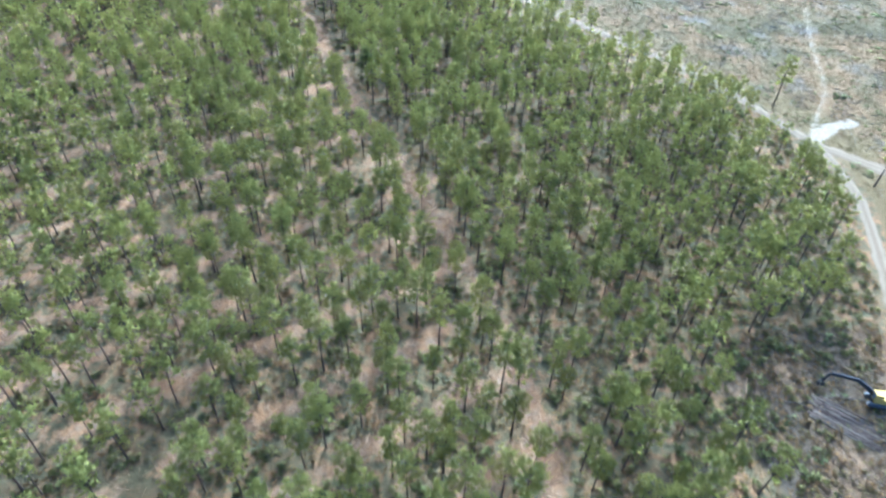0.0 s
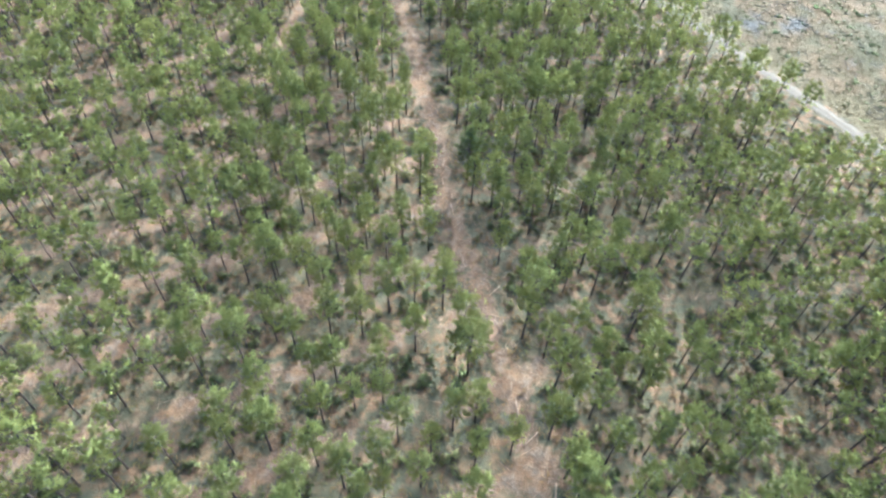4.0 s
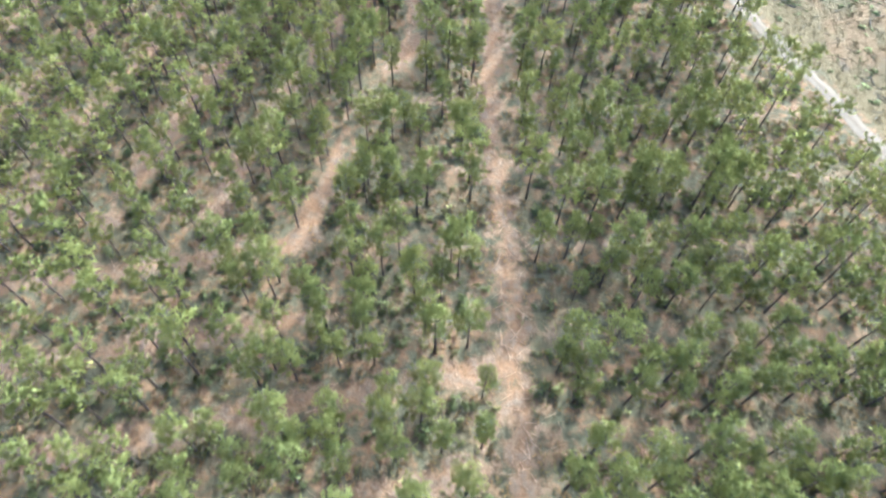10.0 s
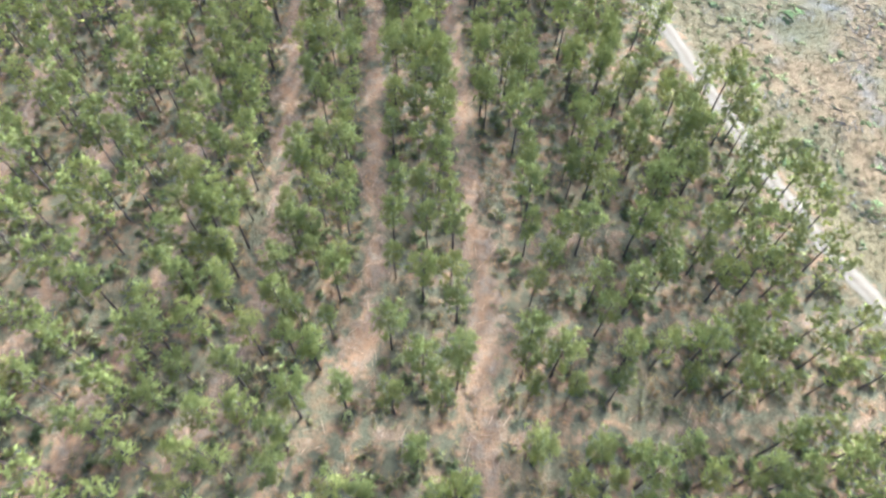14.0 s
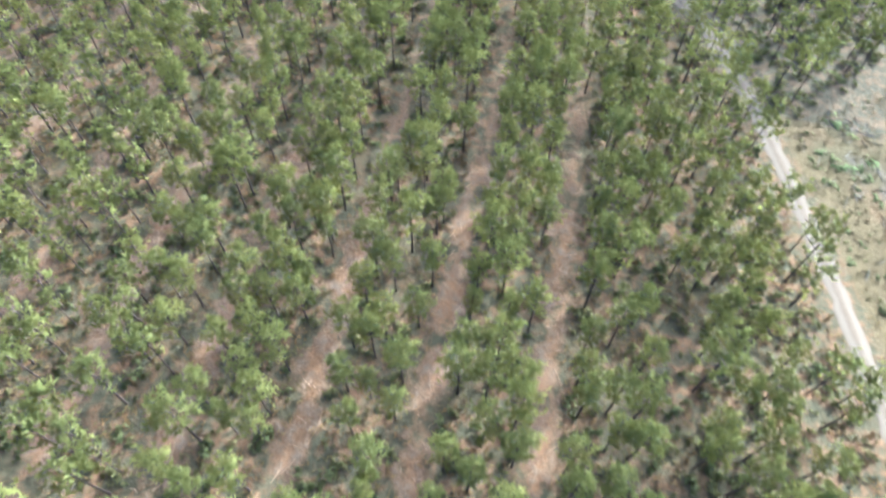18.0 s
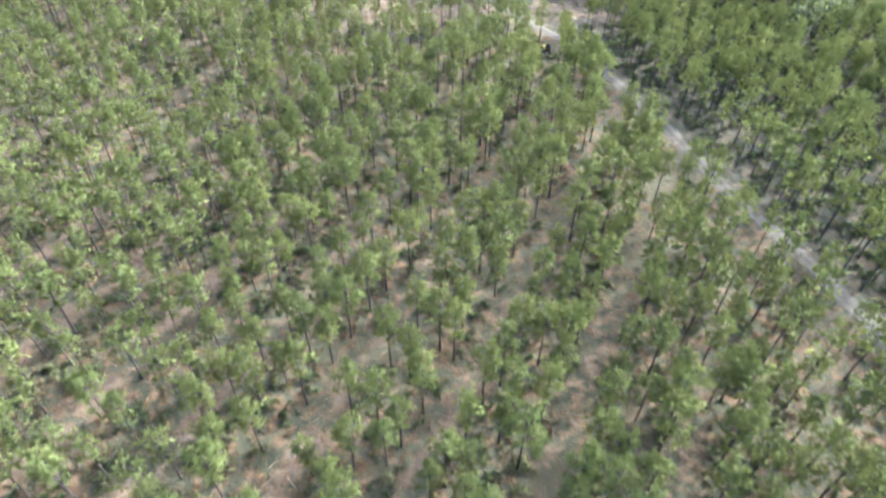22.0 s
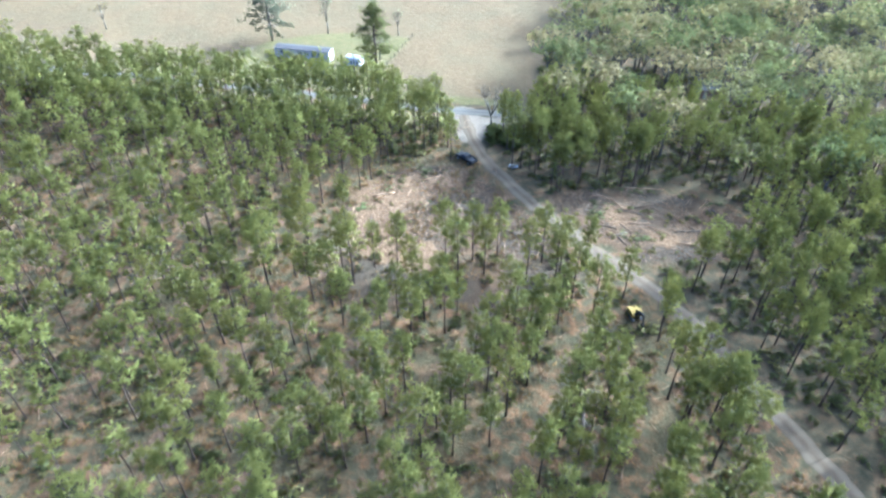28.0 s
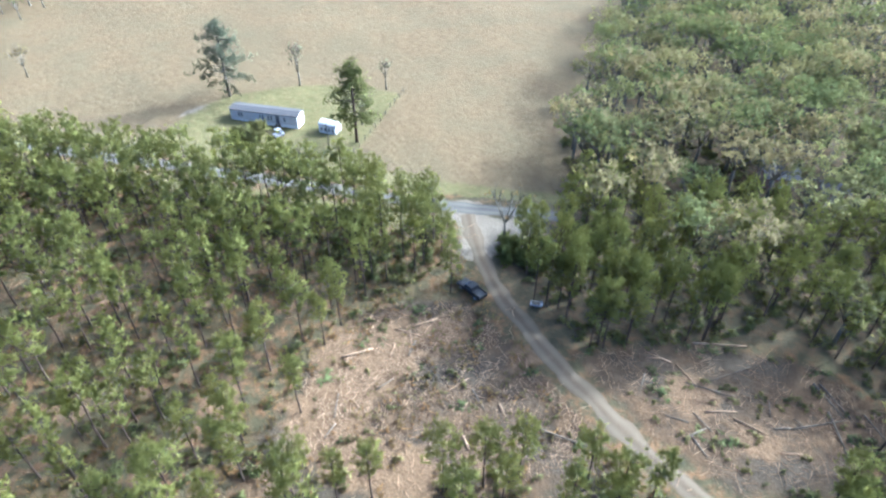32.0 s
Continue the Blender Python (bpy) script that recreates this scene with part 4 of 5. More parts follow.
clump_kinds = [grass_clump(600 + k) for k in range(8)]
straw = ring_scatter(PLANTATION + [(x + 2, y) for x, y in ROAD[::-1]], 1.5, r, 0.6)
straw = straw[(wave(*straw.T, 11, 35) + 0.8 * wave(*straw.T, 3, 36) > -0.5) & (near(straw, ROAD)[0] > 2.6) & (side_of(straw, HIGHWAY) > 5) & (near(straw, TRACK)[0] > 1.2) & (lanes(straw) > 1.8)]
straw = np.vstack([straw, ring_scatter(YARD, 2.2, r, 0.6)])
n = len(straw)
stand("dead_brush", clump_kinds, np.column_stack([straw, height(straw)]), r.uniform(0, 6.28, n), np.stack([r.uniform(0.8, 2.3, n), r.uniform(0.8, 2.6, n)], 1), r.uniform(0.2, 1, n), (0,),
      [BRUSH], "rusty dead ferns and fallen pine straw", "dead brush")
thick = np.vstack([ring_scatter(EAST, 2.5, r, 0.5), ring_scatter([(-190, 392), (-184, 409), (-176.5, 413), (-171, 407), (-167, 402), (-174, 393)], 2.2, r, 0.5)])
thick = thick[(near(thick, PAVED)[0] > 3.4) & (near(thick, ROAD)[0] > 3.6) & (near(thick, [(-131, 466), (-120, 467)])[0] > 4.5)]
thick = thick[(wave(*thick.T, 14, 41) > -0.9) & (thick[:, 1] < 470)]
screen = ring_scatter([(-330, 342), (-300, 356), (-262, 374.5), (-232, 388.5), (-197, 403.5), (-184, 408), (-184, 398), (-232, 378), (-300, 344)], 2.3, r, 0.5)
thick = np.vstack([thick, screen])
tangle = np.vstack([ring_scatter(CLEAR_B, 1.9, r, 0.5), ring_scatter(CLEAR_A, 2.4, r, 0.5), ring_scatter(YARD, 1.5, r, 0.5)])
tangle = tangle[(wave(*tangle.T, 9, 43) + 0.6 * wave(*tangle.T, 3, 44) > np.where((tangle[:, 1] < 0) | (tangle[:, 0] < -140), 0.8, 0.35)) & (near(tangle, ROAD)[0] > 3.2)]
small = np.r_[np.ones(len(thick)), np.full(len(tangle), 0.5)][:, None]
thick = np.vstack([thick, tangle])
n = len(thick)
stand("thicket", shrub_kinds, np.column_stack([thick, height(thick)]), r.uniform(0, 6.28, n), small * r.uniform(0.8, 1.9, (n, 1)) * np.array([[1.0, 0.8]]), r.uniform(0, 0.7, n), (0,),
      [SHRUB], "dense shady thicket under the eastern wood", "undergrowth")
# cut-over land east of the road
CUTOVER = [(x + 3.5, y) for x, y in ROAD[3:21]] + [(12, 284), (60, 330), (110, 310), (120, 200), (215, 120), (215, 20), (150, -10)]
weeds = ring_scatter(CUTOVER, 2.1, r, 0.5)
weeds = weeds[(near(weeds, ROAD)[0] > 4) & (near(weeds, FIELD_PATH)[0] > 2) & (near(weeds, SIDE_ROAD)[0] > 3.5) & (near(weeds, TURNOUT)[0] > 2.5)]
green = weeds[(wave(*weeds.T, 18, 51) + 0.7 * wave(*weeds.T, 5, 52) > 0.05) & (r.uniform(size=len(weeds)) < 0.6)]
yard = ring_scatter(YARD, 1.7, r, 0.5)
patch = np.vstack([ring_scatter(CLEAR_B, 1.5, r, 0.5), ring_scatter(CLEAR_A, 1.6, r, 0.5)])
patch = patch[(wave(*patch.T, 8, 73) > 0.7) & (near(patch, ROAD)[0] > 3)]
brushy = weeds[(near(weeds, ROAD)[0] < 16) & (weeds[:, 1] > 205) & (r.uniform(size=len(weeds)) < 0.6)]
green = np.vstack([green, brushy, yard[wave(*yard.T, 9, 71) > 0.75], patch])
n = len(green)
stand("sprouts", low_kinds, np.column_stack([green, height(green)]), r.uniform(0, 6.28, n), np.stack([0.35 + r.exponential(0.45, n), r.uniform(0.12, 0.4, n) * (1 + 0.8 * (wave(*green.T, 14, 58) > 0.5))], 1), r.uniform(0.2, 0.95, n), (0,),
      [GRASS_GREEN], "low green regrowth on the cut-over land", "regrowth")
straws = ring_scatter(CUTOVER, 1.2, r, 0.6)
straws = np.vstack([straws, ring_scatter(YARD, 1.1, r, 0.6)])
straws = straws[(near(straws, ROAD)[0] > 2.6) & (near(straws, FIELD_PATH)[0] > 1.2) & (near(straws, SIDE_ROAD)[0] > 2.8) & (near(straws, TURNOUT)[0] > 2) & (wave(*straws.T, 4, 55) + wave(*straws.T, 13, 56) > -0.6)]
n = len(straws)
stand("straw_grass", clump_kinds, np.column_stack([straws, height(straws)]), r.uniform(0, 6.28, n), np.stack([r.uniform(0.6, 1.5, n), r.uniform(0.5, 1.1, n)], 1),
      (wave(*straws.T, 22, 53) * 0.3 + 0.2 * wave(*straws.T, 5, 54) + np.where(near(straws, ROAD)[0] < 15, 0.7, 0.42)).clip(0, 0.99), (0,), [GRASS], "dry straw-coloured grass over the cut-over land", "dry grass")

# ---- slash and logs ----
def sticks(name, places, lengths, thick, r, mat, label, lift=0.05):
    v, f = tube([(-0.5, 0, 0), (0.05, 0.03, 0.02), (0.5, 0, 0)], [0.5, 0.45, 0.3], 4)
    vs, fs = [], []
    turn, tip = r.uniform(0, 3.14, len(places)), r.normal(0, 0.12, len(places))
    z = height(places)
    for k, p in enumerate(places):
        w = v * (lengths[k], thick[k], thick[k])
        c, s = math.cos(turn[k]), math.sin(turn[k])
        w = np.column_stack([c * w[:, 0] - s * w[:, 1], s * w[:, 0] + c * w[:, 1], w[:, 2] + np.abs(w[:, 0] * tip[k]) * 0.6 + w[:, 0] * tip[k] * 0.4])
        vs.append(w + (p[0], p[1], z[k] + lift + thick[k] * 0.4))
        fs.append(f + k * len(v))
    ob = new(name, mesh_of(name, np.vstack(vs), np.vstack(fs), [mat]))
    return tagged(ob, label, "logging slash", kind="stuff")


r = np.random.default_rng(123)
spots = np.vstack([ring_scatter(CLEAR_A, 0.55, r, 0.6), ring_scatter(CLEAR_B, 0.7, r, 0.6), ring_scatter(SPARSE, 1.5, r, 0.6)])
spots = spots[(near(spots, ROAD)[0] > 3.0) & (wave(*spots.T, 7, 61) > -0.35)]
n = len(spots)
sticks("slash", spots, 0.3 + r.exponential(0.8, n), r.uniform(0.03, 0.075, n), r, CUT_WOOD, "bleached broken branches and wood chips on the ground")
strewn = ring_scatter(YARD, 0.85, r, 0.6)
strewn = strewn[near(strewn, ROAD)[0] > 3.0]
n = len(strewn)
sticks("yard_slash", strewn, 0.5 + r.exponential(1.0, n), r.uniform(0.03, 0.08, n), r, OLD_WOOD, "weathered branches and tops strewn over the landing")
t = r.uniform(0, 215, 330)
run = np.r_[0, np.cumsum(np.hypot(*np.diff(np.array(TRACK), axis=0).T))]
along = np.stack([np.interp(t, run, np.array(TRACK)[:, k]) for k in (0, 1)], 1) + r.normal(0, 1.7, (330, 2))
lf = lanes(under)
loose = np.vstack([along, under[(lf < 2.5)]])
n = len(loose)
sticks("track_slash", loose, r.uniform(0.5, 2.6, n), r.uniform(0.04, 0.11, n), r, CUT_WOOD, "pale broken limbs left along the thinned rows")
bleached = ring_scatter(CUTOVER, 1.25, r, 0.6)
bleached = bleached[(wave(*bleached.T, 26, 57) + 0.5 * wave(*bleached.T, 7, 59) > 0.7) & (near(bleached, ROAD)[0] > 9) & (near(bleached, FIELD_PATH)[0] > 2.5) & (near(bleached, SIDE_ROAD)[0] > 4)]
n = len(bleached)
sticks("bleached_slash", bleached, r.uniform(0.7, 2.6, n), r.uniform(0.05, 0.14, n), r, PALE_SLASH, "drifts of sun-bleached grey branches on the cut-over land")
grey = weeds[r.uniform(size=len(weeds)) < 0.2]
n = len(grey)
sticks("grey_slash", grey, r.uniform(0.8, 3.2, n), r.uniform(0.06, 0.16, n), r, GREY_BARK, "weathered grey branches on the cut-over land")


def log(a, b, radius, mat, label, group="felled logs"):
    """A felled log lying between two places on the ground."""
    a, b = np.array(a, float), np.array(b, float)
    za, zb = height([a])[0], height([b])[0]
    pts = [(*(a + (b - a) * k), za + (zb - za) * k + radius * (1 - 0.35 * k) + 0.03 + 0.05 * math.sin(5 * k)) for k in (0, 0.3, 0.7, 1.0)]
    v, f = tube(np.array(pts), [radius, radius * 0.92, radius * 0.8, radius * 0.62], 9)
    c = v.mean(0)
    ob = new("log", mesh_of("log", v - c, f, [mat], smooth=True))
    ob.location = c
    return tagged(ob, label, "log", group)


log((-127.4, 412.6), (-120.6, 417.2), 0.16, CUT_WOOD, "long pale barkless log lying at the clearing's edge")
log((-167.5, 377.8), (-165.3, 382.2), 0.2, CUT_WOOD, "pale fresh-cut log on the bare clearing")
log((-108.4, 377.2), (-106.3, 375.8), 0.17, CUT_WOOD, "pale log held beside the yellow machine")
log((-108, 412), (-104, 405.5), 0.12, OLD_WOOD, "dark weathered log on slash")
for k in range(40):
    ring = (CLEAR_A, CLEAR_B, CLEAR_B, YARD, YARD)[k % 5]
    p = ring_scatter(ring, 4.0, r)
    p = p[(near(p, ROAD)[0] > 5) & (depth_in(p, ring) > 1.5)]
    a = p[r.integers(len(p))]
    ang, size = r.uniform(0, 6.28), r.uniform(2.5, 5.5)
    log(a, a + size * np.array([math.cos(ang), math.sin(ang)]) * 0.9, r.uniform(0.07, 0.13), (CUT_WOOD, OLD_WOOD, OLD_WOOD)[k % 3],
        ("pale stripped log among slash", "dark weathered log among slash", "dark weathered log among slash")[k % 3])

# logs and poles dropped about the two clearings: both ends, radius, tone
for x0, y0, x1, y1, thick, tone in (
        (-110.8, 416.1, -106.0, 412.2, 0.14, 1), (-110.1, 416.5, -105.2, 412.6, 0.12, 1), (-128.1, 407.3, -123.9, 405.3, 0.08, 0), (-111.3, 405.5, -105.7, 412.1, 0.11, 1),
        (-104.1, 414.5, -101.0, 411.8, 0.11, 1), (-117.9, 402.7, -113.4, 402.8, 0.1, 0), (-122.8, 406.8, -119.0, 413.7, 0.08, 1), (-162.1, 382.4, -163.3, 385.0, 0.1, 0),
        (-151.6, 382.6, -150.6, 386.6, 0.08, 0), (-145.4, 378.1, -143.5, 376.8, 0.13, 0), (-144.5, 385.4, -142.7, 384.1, 0.12, 0), (-163.5, 389.3, -161.5, 393.2, 0.11, 0),
        (-165.2, 387.2, -161.3, 388.7, 0.1, 0), (-139.8, 384.6, -131.6, 386.6, 0.13, 1)):
    log((x0, y0), (x1, y1), thick, (CUT_WOOD, OLD_WOOD)[tone], ("pale stripped pole dropped on the clearing", "dark fallen log lying across slash")[tone])
# the landing's log deck: long dark stems side by side, some on top of others
deck = np.array([6.6, -8.7]) / 10.92
side_way = np.array([deck[1], -deck[0]]) * -1
for k in range(15):
    start = np.array([65.4, -46.6]) + deck * r.uniform(-0.6, 1.4) + side_way * (0.36 * k - 0.5 + r.normal(0, 0.06))
    stem = log(start, start + deck * r.uniform(9.5, 13.0), r.uniform(0.13, 0.19), (OLD_WOOD, BARK, BARK, BARK)[k % 4], "long dark felled stem in the landing's log deck", "log deck")
for k in range(9):
    start = np.array([62.5 + 1.4 * k, -44.2 - 0.22 * k]) + r.normal(0, 0.35, 2)
    ang = r.normal(-0.2, 0.35)
    log(start, start + r.uniform(3.5, 6.5) * np.array([math.cos(ang), math.sin(ang)]), r.uniform(0.08, 0.16), (OLD_WOOD, BARK)[k % 2], "dark limbed stem in a heap of slash", "slash heap")

# small piles of poles left between the rows near the road
for (px, py), count, tone in (((-74.2, 342.5), 7, CUT_WOOD), ((-59.9, 334.9), 6, CUT_WOOD), ((-90.4, 349.5), 5, OLD_WOOD), ((-106.8, 355.0), 6, OLD_WOOD)):
    for k in range(count):
        start = np.array([px, py]) + np.array([0.62, 0.78]) * (0.5 * k - 0.25 * count) + r.normal(0, 0.2, 2)
        ang = radians(128) + r.normal(0, 0.12)
        reach = r.uniform(1.6, 2.6) * np.array([math.cos(ang), math.sin(ang)])
        log(start - reach, start + reach, r.uniform(0.08, 0.14), tone, "short cut pole in a small pile between pines", "pole piles")

# pale limbs and short logs dropped along the track
for k in range(22):
    s = 30 + 6.5 * k + r.uniform(-2, 2)
    p = np.array([np.interp(s, run, np.array(TRACK)[:, q]) for q in (0, 1)]) + r.normal(0, 1.5, 2)
    ang, size = radians(105) + r.normal(0, 0.5), r.uniform(2.0, 4.2)
    log(p, p + size * np.array([math.cos(ang), math.sin(ang)]), r.uniform(0.07, 0.12), CUT_WOOD, "pale stripped pole dropped on the thinning track", "poles on the track")

# ---- homestead ----
SIDING = plain("grey_siding", (0.37, 0.35, 0.305), 0.6, scale=0.8)
ROOFING = plain("grey_shingle_roof", (0.034, 0.032, 0.030), 0.95, scale=1.5, bump=0.5, gloss=0.02)
WHITE = plain("white_paint", (0.39, 0.365, 0.305), 0.6, vary=0.08)
SKIRT = plain("white_skirting", (0.55, 0.53, 0.48), 0.6, vary=0.1)
DARK = plain("dark_trim", (0.05, 0.05, 0.055), 0.5)
BRICK = plain("red_brick", (0.2, 0.12, 0.09), 0.9, scale=3.0)
TIN = plain("galvanised_tin", (0.3, 0.31, 0.32), 0.4, 0.7, scale=1.0)
YELLOW = plain("yellow_machine_paint", (0.27, 0.175, 0.022), 0.75, vary=0.15, gloss=0.1)
RUBBER = plain("tyre_rubber", (0.03, 0.03, 0.03), 0.85)
STEEL = plain("black_steel", (0.012, 0.012, 0.012), 0.8, 0.0, 0.04, gloss=0.05)
TRUCK_PAINT = plain("dark_truck_paint", (0.009, 0.009, 0.009), 0.7, vary=0.05, gloss=0.1)
GLASS, gn, gl, gb = material("window_glass")
gb.inputs["Base Color"].default_value = (0.03, 0.04, 0.05, 1)
gb.inputs["Roughness"].default_value = 0.35
gb.inputs["Specular IOR Level"].default_value = 0.15


def window(parent, x, y, z, w, h, nx, ny):
    """A window in a wall: white frame, glazing bar and dark panes; (nx, ny) is the wall's outward normal."""
    root = new("window")
    root.parent = parent
    root.matrix_local = Matrix.Translation((x, y, z)) @ Matrix.Rotation(math.atan2(nx, -ny), 4, "Z")
    bm = bmesh.new()
    t = 0.07
    for x0, z0, x1, z1 in ((-w / 2, 0, -w / 2 + t, h), (w / 2 - t, 0, w / 2, h), (-w / 2 + t, 0, w / 2 - t, t), (-w / 2 + t, h - t, w / 2 - t, h), (-w / 2 + t, h / 2 - 0.03, w / 2 - t, h / 2 + 0.03)):
        box(bm, x0, -0.05, z0, x1, 0.02, z1)
    part("window_frame", from_bm("window_frame", bm, WHITE), root, "white window frame")
    for z0, z1 in ((t, h / 2 - 0.03), (h / 2 + 0.03, h - t)):
        part("pane", box_mesh("pane", (-w / 2 + t, -0.015, z0, w / 2 - t, 0.0, z1), GLASS), root)
    return root


def gable_mesh(name, length, width, low, ridge, over, mat, thick=0.12):
    """A low gabled roof slab along x."""
    bm = bmesh.new()
    hl, hw = length / 2 + over, width / 2 + over
    slope = (ridge - low) / (width / 2)
    z = [low - over * slope, ridge]
    rings = []
    for x in (-hl, hl):
        rings.append([bm.verts.new(c) for c in ((x, -hw, z[0]), (x, 0, z[1]), (x, hw, z[0]), (x, hw, z[0] + thick), (x, 0, z[1] + thick), (x, -hw, z[0] + thick))])
    a, b = rings
    for i in range(6):
        bm.faces.new((a[i], a[(i + 1) % 6], b[(i + 1) % 6], b[i]))
    for q in (a, b):
        bm.faces.new((q[0], q[1], q[4], q[5]))
        bm.faces.new((q[1], q[2], q[3], q[4]))
    bmesh.ops.recalc_face_normals(bm, faces=bm.faces)
    return from_bm(name, bm, mat)


def wall_mesh(name, length, width, z0, z1, ridge, mat):
    """Walls of a long house with gable ends, closed below."""
    bm = bmesh.new()
    hl, hw = length / 2, width / 2
    rings = []
    for x in (-hl, hl):
        rings.append([bm.verts.new(c) for c in ((x, -hw, z0), (x, hw, z0), (x, hw, z1), (x, 0, ridge), (x, -hw, z1))])
    a, b = rings
    for i in range(5):
        bm.faces.new((a[i], a[(i + 1) % 5], b[(i + 1) % 5], b[i]))
    bm.faces.new(a)
    bm.faces.new(b[::-1])
    bmesh.ops.recalc_face_normals(bm, faces=bm.faces)
    return from_bm(name, bm, mat)


def mobile_home():
    L, W = 17.0, 3.5
    root = tagged(new("mobile_home"), "long grey single-wide mobile home with white trim", "mobile home")
    part("skirting", box_mesh("skirting", (-L / 2 + 0.05, -W / 2 + 0.05, -0.2, L / 2 - 0.05, W / 2 - 0.05, 0.62), SKIRT), root, "white vinyl skirting")
    wall = part("wall", wall_mesh("wall", L, W, 0.6, 3.0, 3.35, SIDING), root, "blue-grey lap siding")
    for k in range(11):
        z = 0.8 + k * 0.2
        for y in (-1, 1):
            part("siding_board", box_mesh("siding_board", (-L / 2 + 0.1, y * (W / 2 + 0.012) - 0.012, z, L / 2 - 0.1, y * (W / 2 + 0.012) + 0.012, z + 0.17), SIDING), wall)
    part("roof", gable_mesh("roof", L, W, 3.0, 3.37, 0.2, ROOFING), root, "low grey-brown shingled roof")
    part("end_panel", wall_mesh("end_panel", 0.06, W - 0.1, 0.66, 2.95, 3.28, WHITE), root, "white gable end", Matrix.Translation((L / 2 + 0.035, 0, 0)))
    for x0 in (-L / 2, L / 2):
        for y0 in (-W / 2, W / 2):
            part("corner_trim", box_mesh("corner_trim", (x0 - 0.07, y0 - 0.07, 0.6, x0 + 0.07, y0 + 0.07, 3.0), WHITE), root)
    for x in (-6.3, -5.6, -0.9, -0.2, 1.2, 2.0, 5.3):
        window(root, x, -W / 2 - 0.03, 1.35, 0.62, 1.2, 0, -1)
    for x in (-6, -2, 3, 6):
        window(root, x, W / 2 + 0.03, 1.35, 0.8, 1.1, 0, 1)
    window(root, L / 2 + 0.08, 0.2, 1.3, 0.8, 1.25, 1, 0)
    door = part("door", box_mesh("door", (3.1, -W / 2 - 0.09, 0.65, 4.0, -W / 2 - 0.02, 2.7), DARK, 0.01), root, "dark front door")
    part("door_frame", box_mesh("door_frame", (3.0, -W / 2 - 0.05, 0.62, 4.1, -W / 2 - 0.025, 2.8), WHITE), door)
    part("door_handle", box_mesh("door_handle", (3.15, -W / 2 - 0.14, 1.6, 3.2, -W / 2 - 0.09, 1.7), TIN), door)
    for k in range(3):
        part("step", box_mesh("step", (2.9, -W / 2 - 1.3 + 0.4 * k, -0.1, 4.2, -W / 2 - 0.9 + 0.4 * k, 0.2 + 0.2 * k), OLD_WOOD, 0.01), root, "weathered wooden step")
    return root


home = mobile_home()
home_yaw = math.atan2(421.8 - 415.0, -225.6 + 240.8)
home_at = np.array([-233.2, 418.4]) + 1.75 * np.array([-math.sin(home_yaw), math.cos(home_yaw)])
home.matrix_world = Matrix.Translation((*home_at, height(home_at)[0])) @ Matrix.Rotation(home_yaw, 4, "Z")


def shed():
    """A small white building with a rounded roof, like a parked camper."""
    root = tagged(new("shed"), "small white shed with a rounded metal roof and windows", "shed")
    L, W, H = 4.4, 2.6, 1.9
    part("body", box_mesh("body", (-L / 2, -W / 2, 0.0, L / 2, W / 2, H), SKIRT, 0.06), root, "white metal walls")
    bm = bmesh.new()
    n = 9
    rings = []
    for x in (-L / 2 - 0.1, L / 2 + 0.1):
        rings.append([bm.verts.new((x, -math.cos(math.pi * k / n) * (W / 2 + 0.1), H - 0.02 + math.sin(math.pi * k / n) * 0.75)) for k in range(n + 1)])
    a, b = rings
    for k in range(n):
        bm.faces.new((a[k], a[k + 1], b[k + 1], b[k]))
    bm.faces.new(a)
    bm.faces.new(b[::-1])
    bm.faces.new((a[0], b[0], b[-1], a[-1]))
    bmesh.ops.recalc_face_normals(bm, faces=bm.faces)
    part("roof", from_bm("roof", bm, WHITE), root, "rounded white roof")
    for x in (-1.5, -0.5, 0.5, 1.5):
        window(root, x, -W / 2 - 0.03, 0.55, 0.62, 0.95, 0, -1)
    part("door", box_mesh("door", (L / 2 + 0.005, -0.4, 0.05, L / 2 + 0.06, 0.4, 1.8), TIN, 0.01), root)
    return root


hut = shed()
hut.matrix_world = Matrix.Translation((-218.6, 425.6, height([(-218.6, 425.6)])[0])) @ Matrix.Rotation(home_yaw - 0.15, 4, "Z")


def wheel(parent, x, y, radius, width):
    """A tyre with its rim, axle along y."""
    bm = bmesh.new()
    bmesh.ops.create_cone(bm, cap_ends=True, segments=20, radius1=radius, radius2=radius, depth=width, matrix=Matrix.Rotation(radians(90), 4, "X"))
    bmesh.ops.bevel(bm, geom=[e for e in bm.edges if len(e.link_faces) == 2 and max(len(q.verts) for q in e.link_faces) > 4], offset=width * 0.2, segments=2, affect="EDGES")
    tyre = part("tyre", from_bm("tyre", bm, RUBBER), parent, "black rubber tyre", Matrix.Translation((x, y, radius)))
    bm = bmesh.new()
    bmesh.ops.create_cone(bm, cap_ends=True, segments=16, radius1=radius * 0.58, radius2=radius * 0.5, depth=width + 0.04, matrix=Matrix.Rotation(radians(90), 4, "X"))
    part("rim", from_bm("rim", bm, TIN), tyre)


